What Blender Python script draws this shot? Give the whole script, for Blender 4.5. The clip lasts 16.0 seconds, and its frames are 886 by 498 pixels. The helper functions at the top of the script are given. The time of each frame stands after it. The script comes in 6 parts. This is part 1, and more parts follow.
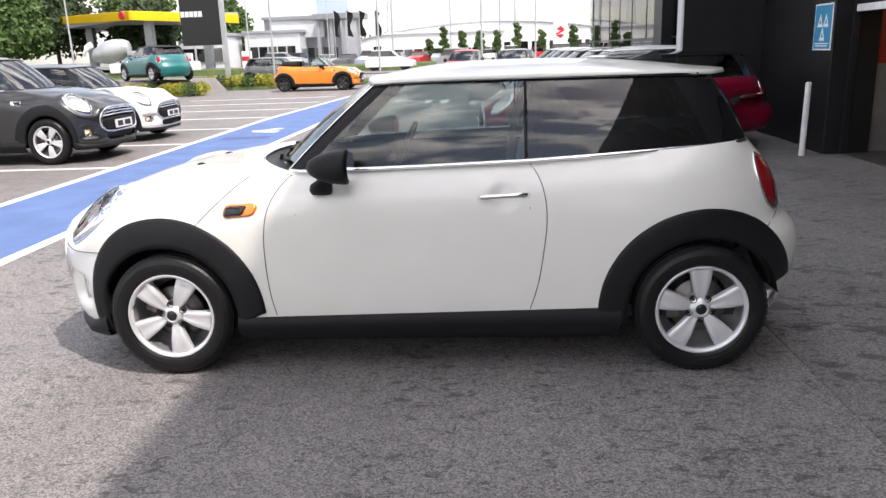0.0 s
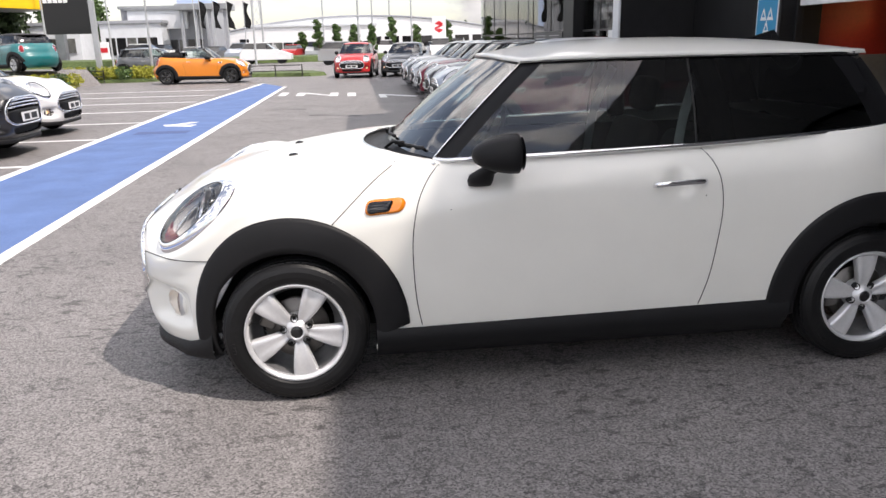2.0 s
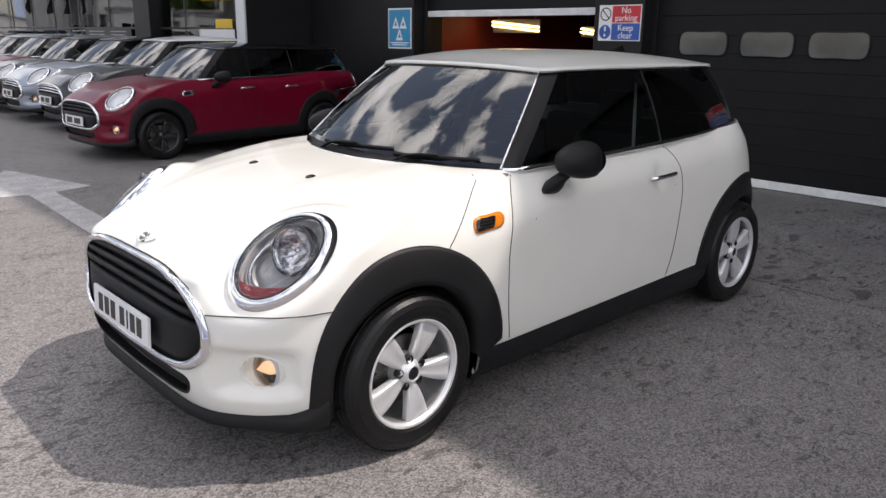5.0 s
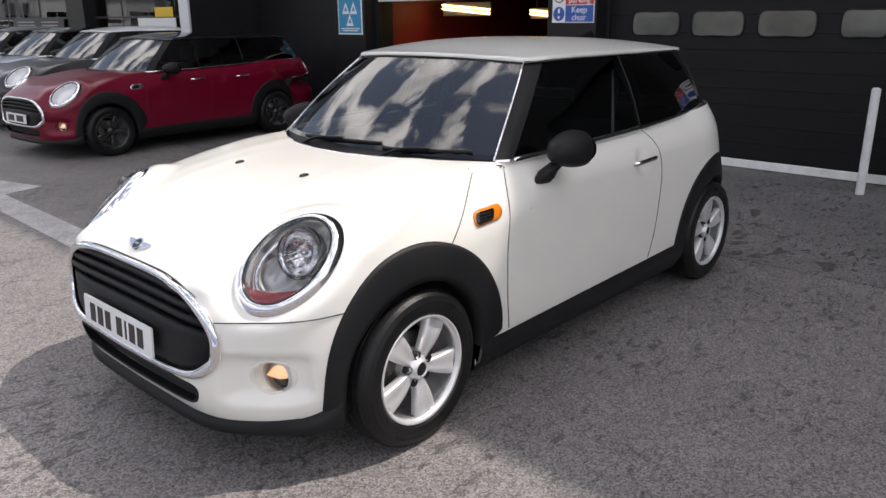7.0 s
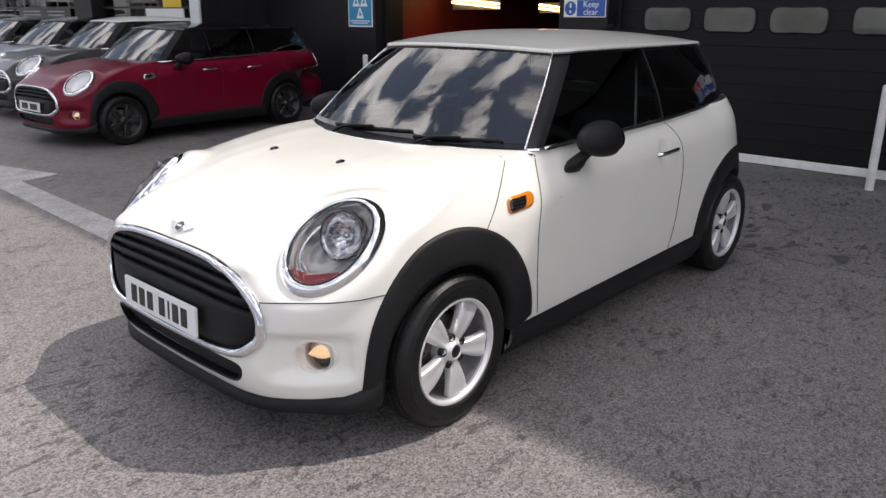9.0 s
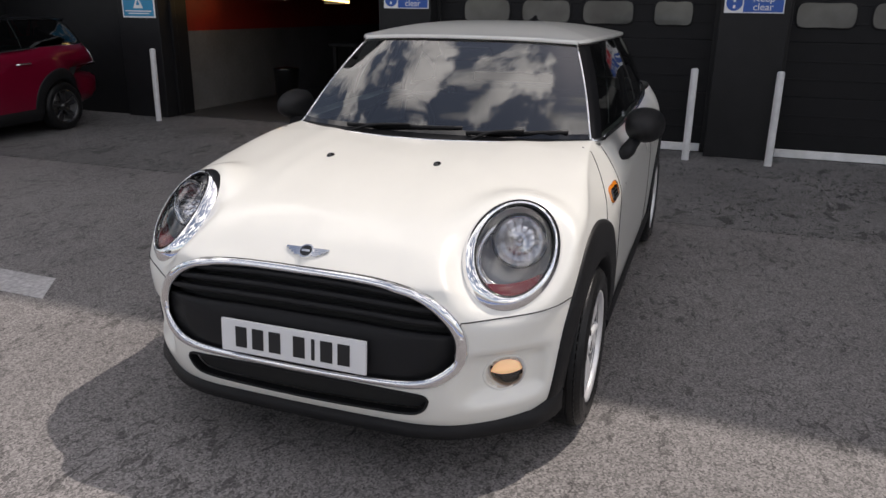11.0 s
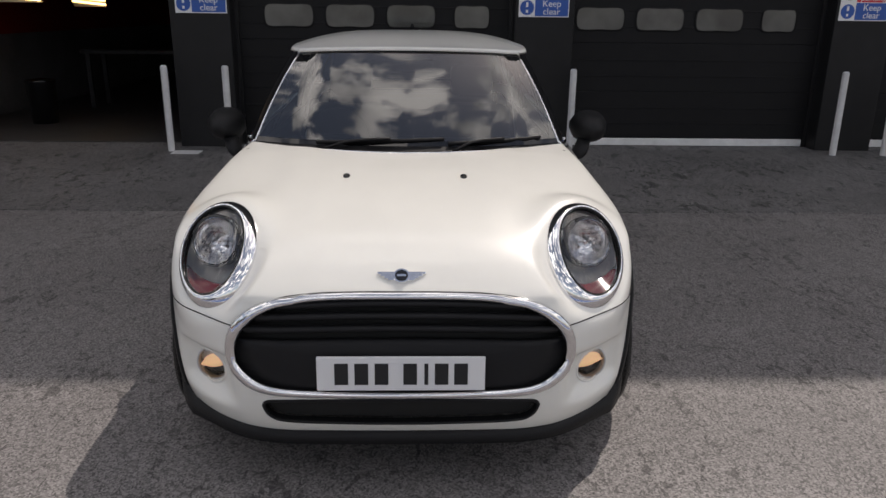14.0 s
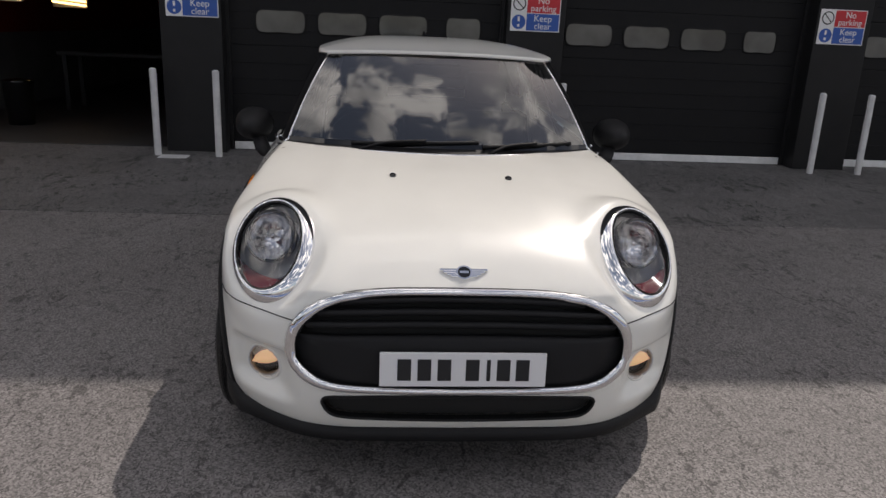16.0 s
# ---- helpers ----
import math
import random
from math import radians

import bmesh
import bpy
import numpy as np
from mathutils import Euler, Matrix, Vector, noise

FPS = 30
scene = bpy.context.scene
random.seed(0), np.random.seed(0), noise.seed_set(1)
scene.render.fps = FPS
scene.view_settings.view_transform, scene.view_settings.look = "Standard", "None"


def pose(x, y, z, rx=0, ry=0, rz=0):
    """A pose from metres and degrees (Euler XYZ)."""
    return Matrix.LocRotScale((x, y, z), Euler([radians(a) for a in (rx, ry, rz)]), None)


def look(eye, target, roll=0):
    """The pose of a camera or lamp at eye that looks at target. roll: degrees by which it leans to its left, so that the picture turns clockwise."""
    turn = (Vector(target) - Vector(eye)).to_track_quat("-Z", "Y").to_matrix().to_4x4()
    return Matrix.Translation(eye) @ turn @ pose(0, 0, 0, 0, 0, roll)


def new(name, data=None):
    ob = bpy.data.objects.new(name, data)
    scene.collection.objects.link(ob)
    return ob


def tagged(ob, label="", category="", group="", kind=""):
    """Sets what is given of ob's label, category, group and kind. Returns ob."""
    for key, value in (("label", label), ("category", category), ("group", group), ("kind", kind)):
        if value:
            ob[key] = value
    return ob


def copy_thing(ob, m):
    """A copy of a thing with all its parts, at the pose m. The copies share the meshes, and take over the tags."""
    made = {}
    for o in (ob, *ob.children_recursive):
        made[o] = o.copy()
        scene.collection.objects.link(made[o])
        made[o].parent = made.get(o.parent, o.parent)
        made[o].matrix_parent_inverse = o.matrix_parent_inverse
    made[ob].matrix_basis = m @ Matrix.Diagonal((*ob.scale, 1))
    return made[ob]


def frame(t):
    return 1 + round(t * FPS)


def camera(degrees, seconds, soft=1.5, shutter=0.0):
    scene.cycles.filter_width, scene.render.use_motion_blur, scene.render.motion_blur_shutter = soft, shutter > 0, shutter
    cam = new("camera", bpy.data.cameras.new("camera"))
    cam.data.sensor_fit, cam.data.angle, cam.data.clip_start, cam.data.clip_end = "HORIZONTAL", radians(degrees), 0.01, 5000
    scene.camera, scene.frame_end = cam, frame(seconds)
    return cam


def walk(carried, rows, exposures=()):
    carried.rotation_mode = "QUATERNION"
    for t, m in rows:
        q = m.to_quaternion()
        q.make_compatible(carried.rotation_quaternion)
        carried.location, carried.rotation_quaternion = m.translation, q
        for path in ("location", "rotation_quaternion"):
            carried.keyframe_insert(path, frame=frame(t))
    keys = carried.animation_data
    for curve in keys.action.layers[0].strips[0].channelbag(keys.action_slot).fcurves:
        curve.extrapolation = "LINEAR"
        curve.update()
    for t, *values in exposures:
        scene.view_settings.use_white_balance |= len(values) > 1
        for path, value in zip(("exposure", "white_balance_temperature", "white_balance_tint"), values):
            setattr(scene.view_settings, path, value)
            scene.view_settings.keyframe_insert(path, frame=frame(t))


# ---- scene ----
cam = camera(61.3, 16.0)
PATH = [
    (0, (1.541, -4.129, 1.488), (1.412, -2.2, 0.973), -2.0),
    (0.5, (1.39, -4.126, 1.47), (1.278, -2.193, 0.968), 0.2),
    (1, (1.12, -3.957, 1.474), (1.014, -2.023, 0.976), -1.1),
    (1.5, (0.706, -3.848, 1.448), (0.719, -1.913, 0.94), -1.1),
    (2, (0.292, -3.737, 1.433), (0.507, -1.823, 0.897), -1.3),
    (2.5, (-0.099, -3.605, 1.457), (0.372, -1.757, 0.853), 1.0),
    (3, (-0.572, -3.541, 1.453), (0.16, -1.788, 0.828), 1.8),
    (3.5, (-0.903, -3.336, 1.476), (-0.048, -1.619, 0.909), 1.3),
    (4, (-1.253, -3.171, 1.471), (-0.197, -1.567, 0.908), 2.9),
    (4.5, (-1.445, -2.938, 1.465), (-0.281, -1.422, 0.877), -0.1),
    (5, (-1.637, -2.717, 1.478), (-0.312, -1.321, 0.935), 0.9),
    (5.2, (-1.752, -2.666, 1.504), (-0.359, -1.339, 0.956), 0.6),
    (7.3, (-1.773, -2.565, 1.522), (-0.354, -1.286, 0.931), -0.7),
    (7.5, (-1.772, -2.574, 1.51), (-0.354, -1.292, 0.92), -1.4),
    (8, (-1.767, -2.577, 1.51), (-0.352, -1.295, 0.915), -1.8),
    (8.5, (-1.782, -2.582, 1.513), (-0.352, -1.318, 0.912), -1.1),
    (9, (-1.921, -2.514, 1.507), (-0.506, -1.235, 0.907), 0.3),
    (9.5, (-2.035, -2.316, 1.474), (-0.548, -1.12, 0.877), 1.5),
    (10, (-2.183, -1.98, 1.492), (-0.643, -0.863, 0.876), -0.2),
    (10.2, (-2.288, -1.836, 1.482), (-0.692, -0.801, 0.864), 0.1),
    (12.3, (-2.753, -0.212, 1.534), (-0.847, -0.173, 0.928), 1.9),
    (12.5, (-2.775, -0.131, 1.537), (-0.868, -0.159, 0.938), 2.5),
    (13, (-2.786, -0.068, 1.537), (-0.886, -0.135, 0.917), 1.7),
    (13.5, (-2.783, -0.057, 1.54), (-0.879, -0.112, 0.93), 0.8),
    (14, (-2.793, -0.059, 1.544), (-0.889, -0.119, 0.934), 0.7),
    (14.5, (-2.812, -0.029, 1.544), (-0.912, -0.069, 0.92), 0.7),
    (15, (-2.839, -0.004, 1.553), (-0.932, -0.059, 0.955), 0.5),
    (15.5, (-2.874, 0.046, 1.538), (-0.965, -0.007, 0.942), 0.5),
    (16, (-2.813, 0.263, 1.49), (-0.904, 0.097, 0.92), 2.5),
]
EXPOSURES = [(0, 0.86, 6800, 15), (2, 0.60, 6800, 15), (3.5, 0.53, 6800, 15), (5, 0.45, 6800, 15), (8, 0.42, 6800, 15), (9, 0.36, 6800, 15), (10.2, 0.16, 6800, 15), (12.3, -0.20, 6900, 15), (14.5, -0.30, 6900, 15), (16, -0.38, 6900, 15)]
walk(cam, [(t, look(eye, target, roll)) for t, eye, target, roll in PATH], EXPOSURES)

# ---- world, sun ----
SUN_TO = Vector((0.50, -0.41, 1.0)).normalized()
world = bpy.data.worlds.new("sky")
scene.world = world
world.use_nodes = True
wn, wl = world.node_tree.nodes, world.node_tree.links
wn.clear()
out = wn.new("ShaderNodeOutputWorld")
bg = wn.new("ShaderNodeBackground")
sky = wn.new("ShaderNodeTexSky")
sky.sky_type, sky.sun_disc = "NISHITA", False
sky.sun_elevation = math.asin(SUN_TO.z)
sky.sun_rotation = math.atan2(SUN_TO.x, SUN_TO.y)
coord = wn.new("ShaderNodeTexCoord")
stretch = wn.new("ShaderNodeMapping")
stretch.inputs["Scale"].default_value = (1.0, 1.0, 2.2)
puff = wn.new("ShaderNodeTexNoise")
puff.inputs["Scale"].default_value, puff.inputs["Detail"].default_value, puff.inputs["Roughness"].default_value = 4.2, 10, 0.56
ramp = wn.new("ShaderNodeValToRGB")
ramp.color_ramp.elements[0].position, ramp.color_ramp.elements[1].position = 0.475, 0.545
shade = wn.new("ShaderNodeTexNoise")
shade.inputs["Scale"].default_value, shade.inputs["Detail"].default_value = 4.0, 6
shade_ramp = wn.new("ShaderNodeValToRGB")
shade_ramp.color_ramp.elements[0].position, shade_ramp.color_ramp.elements[1].position = 0.35, 0.65
shade_ramp.color_ramp.elements[0].color = (4.4, 4.6, 4.9, 1)
shade_ramp.color_ramp.elements[1].color = (16.0, 16.0, 15.9, 1)
mix = wn.new("ShaderNodeMixRGB")
wl.new(coord.outputs["Generated"], stretch.inputs["Vector"])
wl.new(stretch.outputs["Vector"], puff.inputs["Vector"])
wl.new(stretch.outputs["Vector"], shade.inputs["Vector"])
wl.new(puff.outputs["Fac"], ramp.inputs["Fac"])
wl.new(shade.outputs["Fac"], shade_ramp.inputs["Fac"])
wl.new(ramp.outputs["Color"], mix.inputs["Fac"])
grey = wn.new("ShaderNodeHueSaturation")
grey.inputs["Saturation"].default_value = 0.72
wl.new(sky.outputs["Color"], grey.inputs["Color"])
wl.new(grey.outputs["Color"], mix.inputs["Color1"])
height = wn.new("ShaderNodeSeparateXYZ")
wl.new(coord.outputs["Generated"], height.inputs[0])
haze = wn.new("ShaderNodeMapRange")
haze.inputs["From Min"].default_value, haze.inputs["From Max"].default_value = 0.0, 0.5
haze.inputs["To Min"].default_value, haze.inputs["To Max"].default_value = 0.36, 1.0
wl.new(height.outputs["Z"], haze.inputs["Value"])
dull = wn.new("ShaderNodeVectorMath")
dull.operation = "SCALE"
wl.new(shade_ramp.outputs["Color"], dull.inputs[0])
wl.new(haze.outputs["Result"], dull.inputs["Scale"])
wl.new(dull.outputs[0], mix.inputs["Color2"])
wl.new(mix.outputs["Color"], bg.inputs["Color"])
wl.new(bg.outputs["Background"], out.inputs["Surface"])
bg.inputs["Strength"].default_value = 0.143
sun = new("sun", bpy.data.lights.new("sun", "SUN"))
sun.data.energy, sun.data.angle, sun.data.color = 2.85, radians(0.53), (1.0, 0.96, 0.9)
sun.matrix_world = look(SUN_TO * 40, (0, 0, 0))


# ---- materials ----
def shader(name, color, rough=0.5, metal=0.0, vary=0.0, scale=20.0, bump=0.0, bump_scale=200.0, coat=0.0, spec=0.5, stain=0.0, stain_scale=1.5, per_piece=0.0):
    """A Principled material with two scales of colour variation and a fine bump."""
    m = bpy.data.materials.new(name)
    m.use_nodes = True
    nt = m.node_tree
    n, l = nt.nodes, nt.links
    b = n["Principled BSDF"]
    b.inputs["Base Color"].default_value = (*color, 1)
    b.inputs["Roughness"].default_value, b.inputs["Metallic"].default_value = rough, metal
    b.inputs["Coat Weight"].default_value, b.inputs["Coat Roughness"].default_value = coat, 0.03
    b.inputs["Specular IOR Level"].default_value = spec
    tc = n.new("ShaderNodeTexCoord")
    last = None
    if vary or stain or per_piece:
        rgb = n.new("ShaderNodeRGB")
        rgb.outputs[0].default_value = (*color, 1)
        last = rgb.outputs[0]
        for amount, sc, detail in ((vary, scale, 4), (stain, stain_scale, 6)):
            if amount:
                t = n.new("ShaderNodeTexNoise")
                t.inputs["Scale"].default_value, t.inputs["Detail"].default_value = sc, detail
                l.new(tc.outputs["Object"], t.inputs["Vector"])
                r = n.new("ShaderNodeMapRange")
                r.inputs["From Min"].default_value, r.inputs["From Max"].default_value = 0.3, 0.7
                r.inputs["To Min"].default_value, r.inputs["To Max"].default_value = 1 - amount, 1 + amount
                l.new(t.outputs["Fac"], r.inputs["Value"])
                mul = n.new("ShaderNodeVectorMath")
                mul.operation = "SCALE"
                l.new(last, mul.inputs[0])
                l.new(r.outputs["Result"], mul.inputs["Scale"])
                last = mul.outputs[0]
        if per_piece:
            oi = n.new("ShaderNodeObjectInfo")
            r = n.new("ShaderNodeMapRange")
            r.inputs["To Min"].default_value, r.inputs["To Max"].default_value = 1 - per_piece, 1 + per_piece
            l.new(oi.outputs["Random"], r.inputs["Value"])
            mul = n.new("ShaderNodeVectorMath")
            mul.operation = "SCALE"
            l.new(last, mul.inputs[0])
            l.new(r.outputs["Result"], mul.inputs["Scale"])
            last = mul.outputs[0]
        l.new(last, b.inputs["Base Color"])
    if bump:
        t = n.new("ShaderNodeTexNoise")
        t.inputs["Scale"].default_value, t.inputs["Detail"].default_value = bump_scale, 3
        l.new(tc.outputs["Object"], t.inputs["Vector"])
        bp = n.new("ShaderNodeBump")
        bp.inputs["Strength"].default_value, bp.inputs["Distance"].default_value = bump, 0.004
        l.new(t.outputs["Fac"], bp.inputs["Height"])
        l.new(bp.outputs["Normal"], b.inputs["Normal"])
    return m


def asphalt(name, dark, light, grain, patch=0.25, cracks=0.0, spots=0.0):
    """Worn tarmac: stone grain, broad patches, scuffed dark chips and broken hairline cracks."""
    m = shader(name, light, 0.62, spec=0.5)
    n, l = m.node_tree.nodes, m.node_tree.links
    b = n["Principled BSDF"]
    tc = n.new("ShaderNodeTexCoord")

    def noise_at(scale, detail, rough=0.5, twist=0.0, stretch=None):
        t = n.new("ShaderNodeTexNoise")
        t.inputs["Scale"].default_value, t.inputs["Detail"].default_value = scale, detail
        t.inputs["Roughness"].default_value, t.inputs["Distortion"].default_value = rough, twist
        src = tc.outputs["Object"]
        if stretch:
            mp = n.new("ShaderNodeMapping")
            mp.inputs["Scale"].default_value = stretch
            mp.inputs["Rotation"].default_value = (0, 0, 0.35)
            l.new(src, mp.inputs["Vector"])
            src = mp.outputs["Vector"]
        l.new(src, t.inputs["Vector"])
        return t.outputs["Fac"]

    def spread(value, f0, f1, t0, t1):
        r = n.new("ShaderNodeMapRange")
        for k, v in zip(("From Min", "From Max", "To Min", "To Max"), (f0, f1, t0, t1)):
            r.inputs[k].default_value = v
        l.new(value, r.inputs["Value"])
        return r.outputs["Result"]

    def sums(kind, p, q):
        t = n.new("ShaderNodeMath")
        t.operation = kind
        for i, v in enumerate((p, q)):
            if isinstance(v, (int, float)):
                t.inputs[i].default_value = v
            else:
                l.new(v, t.inputs[i])
        return t.outputs[0]

    stone = n.new("ShaderNodeTexVoronoi")
    stone.inputs["Scale"].default_value, stone.inputs["Randomness"].default_value = grain, 1.0
    l.new(tc.outputs["Object"], stone.inputs["Vector"])
    sep = n.new("ShaderNodeSeparateColor")
    l.new(stone.outputs["Color"], sep.inputs["Color"])
    vor = n.new("ShaderNodeMix")
    vor.data_type = "FLOAT"
    vor.inputs["Factor"].default_value = 0.16
    l.new(sep.outputs["Red"], vor.inputs["A"])
    l.new(noise_at(grain * 0.9, 2, 0.7), vor.inputs["B"])
    cr = n.new("ShaderNodeValToRGB")
    cr.color_ramp.elements[0].position, cr.color_ramp.elements[1].position = 0.10, 0.90
    cr.color_ramp.elements[0].color, cr.color_ramp.elements[1].color = (*dark, 1), (*light, 1)
    l.new(vor.outputs["Result"], cr.inputs["Fac"])
    tone = sums("MULTIPLY", spread(noise_at(0.8, 5), 0.3, 0.7, 1 - patch, 1 + patch), spread(noise_at(7.0, 4, 0.6), 0.3, 0.7, 1 - patch * 0.6, 1 + patch * 0.6))
    if cracks:
        # scuffed chips in loose swarms, longer across the apron
        where = spread(noise_at(1.1, 3), 0.40, 0.62, 0.05, -0.035)
        chip = sums("ADD", noise_at(13.0, 6, 0.64, 0.9, (0.75, 1.6, 1.0)), sums("MULTIPLY", where, -1))
        tone = sums("MULTIPLY", tone, spread(chip, 0.578, 0.606, 1.0, 1 - cracks))
        # hairline cracks that come and go
        wob = n.new("ShaderNodeTexNoise")
        wob.inputs["Scale"].default_value, wob.inputs["Detail"].default_value, wob.inputs["Roughness"].default_value = 3.2, 7, 0.68
        l.new(tc.outputs["Object"], wob.inputs["Vector"])
        ad = n.new("ShaderNodeVectorMath")
        ad.operation = "MULTIPLY_ADD"
        ad.inputs[1].default_value = (0.62, 0.62, 0.62)
        l.new(wob.outputs["Color"], ad.inputs[0])
        l.new(tc.outputs["Object"], ad.inputs[2])
        vc = n.new("ShaderNodeTexVoronoi")
        vc.feature = "DISTANCE_TO_EDGE"
        vc.inputs["Scale"].default_value = 1.5
        l.new(ad.outputs[0], vc.inputs["Vector"])
        gap = sums("ADD", spread(noise_at(2.1, 3), 0.50, 0.60, 0.0, 0.05), spread(noise_at(26.0, 2), 0.46, 0.62, 0.0, 0.016))
        tone = sums("MULTIPLY", tone, spread(sums("ADD", vc.outputs["Distance"], gap), 0.006, 0.020, 1 - cracks, 1.0))
    if spots:
        # dark drips and scuffs, in patches
        drip = sums("ADD", noise_at(3.6, 5, 0.6, 0.5, (0.8, 1.7, 1.0)), spread(noise_at(0.45, 2), 0.35, 0.65, -0.05, 0.04))
        tone = sums("MULTIPLY", tone, spread(drip, 0.60, 0.635, 1.0, 1 - spots))
    sc = n.new("ShaderNodeVectorMath")
    sc.operation = "SCALE"
    l.new(cr.outputs["Color"], sc.inputs[0])
    l.new(tone, sc.inputs["Scale"])
    l.new(sc.outputs[0], b.inputs["Base Color"])
    bp = n.new("ShaderNodeBump")
    bp.inputs["Strength"].default_value, bp.inputs["Distance"].default_value = 0.4, 0.005
    l.new(vor.outputs["Result"], bp.inputs["Height"])
    l.new(bp.outputs["Normal"], b.inputs["Normal"])
    return m


def glass(name, tint, rough=0.0, ior=1.8):
    """Thin car or window glass: mirror-like by Fresnel, see-through with a tint."""
    m = bpy.data.materials.new(name)
    m.use_nodes = True
    n, l = m.node_tree.nodes, m.node_tree.links
    n.remove(n["Principled BSDF"])
    tr, gl, fr, mx = (n.new("ShaderNode" + k) for k in ("BsdfTransparent", "BsdfGlossy", "Fresnel", "MixShader"))
    tr.inputs["Color"].default_value = (*tint, 1)
    gl.inputs["Roughness"].default_value = rough
    fr.inputs["IOR"].default_value = ior
    l.new(fr.outputs["Fac"], mx.inputs["Fac"])
    l.new(tr.outputs["BSDF"], mx.inputs[1])
    l.new(gl.outputs["BSDF"], mx.inputs[2])
    l.new(mx.outputs["Shader"], n["Material Output"].inputs["Surface"])
    return m


TARMAC = asphalt("worn_tarmac", (0.074, 0.0695, 0.068), (0.290, 0.270, 0.264), 150, 0.12, 0.54)
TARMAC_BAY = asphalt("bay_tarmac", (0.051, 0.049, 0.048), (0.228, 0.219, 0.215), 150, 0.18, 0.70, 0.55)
PAINT_WHITE = shader("road_paint_white", (0.72, 0.72, 0.72), 0.8, vary=0.15, scale=25, stain=0.12, stain_scale=3, bump=0.4)
PAINT_BLUE = shader("road_paint_blue", (0.088, 0.150, 0.325), 0.8, vary=0.12, scale=60, stain=0.15, stain_scale=2, bump=0.5)
PAINT_WORN = shader("road_paint_worn", (0.42, 0.41, 0.41), 0.85, vary=0.25, scale=40, stain=0.2, stain_scale=4, bump=0.4)
CLAD = shader("black_cladding", (0.0130, 0.0130, 0.0140), 0.42, spec=0.24, vary=0.1, scale=6, stain=0.15, stain_scale=1)
SHUTTER = shader("black_shutter", (0.0078, 0.0078, 0.0088), 0.5, spec=0.2, vary=0.1, scale=8, stain=0.1)
GALV = shader("white_post_paint", (0.62, 0.62, 0.62), 0.45, vary=0.06, stain=0.08, stain_scale=8)
WHITE_TRIM = shader("white_trim", (0.72, 0.72, 0.72), 0.5, vary=0.06, stain=0.1, stain_scale=6)
GREYPANEL = shader("grey_panel", (0.30, 0.31, 0.33), 0.45, vary=0.05, stain=0.08)
LIGHTPANEL = shader("light_panel", (0.62, 0.64, 0.66), 0.5, vary=0.04, stain=0.06)


# ---- building helpers ----
def mesh_from(name, bm, materials, smooth=False):
    me = bpy.data.meshes.new(name)
    bm.normal_update()
    bm.to_mesh(me)
    bm.free()
    for m in materials if isinstance(materials, (list, tuple)) else (materials,):
        me.materials.append(m)
    if smooth:
        me.shade_smooth()
    return me


def part(name, bm, material, parent=None, label="", smooth=False):
    """Links a bmesh as one mesh object under a thing or a part."""
    ob = new(name, mesh_from(name, bm, material, smooth))
    if parent is not None:
        ob.parent = parent
    if label:
        tagged(ob, label)
    return ob


def thing(name, label, category, at=None, group="", kind=""):
    e = new(name)
    e.empty_display_size = 0.1
    if at is not None:
        e.matrix_basis = at
    return tagged(e, label, category, group, kind)


def box(x0, x1, y0, y1, z0, z1, bevel=0.0, bm=None):
    """A box between two corners, with bevelled edges."""
    b = bmesh.new()
    bmesh.ops.create_cube(b, size=1)
    for v in b.verts:
        v.co = Vector(((x0 + x1) / 2 + v.co.x * (x1 - x0), (y0 + y1) / 2 + v.co.y * (y1 - y0), (z0 + z1) / 2 + v.co.z * (z1 - z0)))
    if bevel:
        bmesh.ops.bevel(b, geom=list(b.edges), offset=bevel, segments=2, affect="EDGES", profile=0.5)
    if bm is None:
        return b
    join(bm, b)
    return bm


def join(bm, other):
    me = bpy.data.meshes.new("tmp")
    other.to_mesh(me)
    other.free()
    bm.from_mesh(me)
    bpy.data.meshes.remove(me)
    return bm


def rod(a, b, r, r2=None, n=12, bm=None):
    """A closed, tapered round bar from a to b."""
    a, b = Vector(a), Vector(b)
    t = bmesh.new()
    bmesh.ops.create_cone(t, cap_ends=True, segments=n, radius1=r, radius2=r if r2 is None else r2, depth=(b - a).length)
    t.transform(Matrix.Translation((a + b) / 2) @ (b - a).to_track_quat("Z", "Y").to_matrix().to_4x4())
    return t if bm is None else join(bm, t)


def plate(pts, z0, z1, bm=None):
    """A flat prism over a polygon in the ground plane."""
    b = bmesh.new()
    f = b.faces.new([b.verts.new((x, y, z0)) for x, y in pts])
    r = bmesh.ops.extrude_face_region(b, geom=[f])
    for v in r["geom"]:
        if isinstance(v, bmesh.types.BMVert):
            v.co.z = z1
    bmesh.ops.recalc_face_normals(b, faces=b.faces)
    return b if bm is None else join(bm, b)


# ---- ground ----
g = bmesh.new()
gx = [-900, -120, -40, -12, -4, 0.2, 3.02, 12, 40, 120, 900]
gy = [-900, -120, -40, -12, -5, 0, 5, 12, 30, 60, 120, 900]
grid = [[g.verts.new((x, y, 0)) for y in gy] for x in gx]
for i in range(len(gx) - 1):
    for j in range(len(gy) - 1):
        f = g.faces.new((grid[i][j], grid[i + 1][j], grid[i + 1][j + 1], grid[i][j + 1]))
tagged(part("ground", g, TARMAC), "grey worn tarmac forecourt with stone grain and cracks", "ground", kind="structure")
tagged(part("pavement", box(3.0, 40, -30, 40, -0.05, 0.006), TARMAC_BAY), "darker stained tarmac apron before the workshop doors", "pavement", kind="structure")

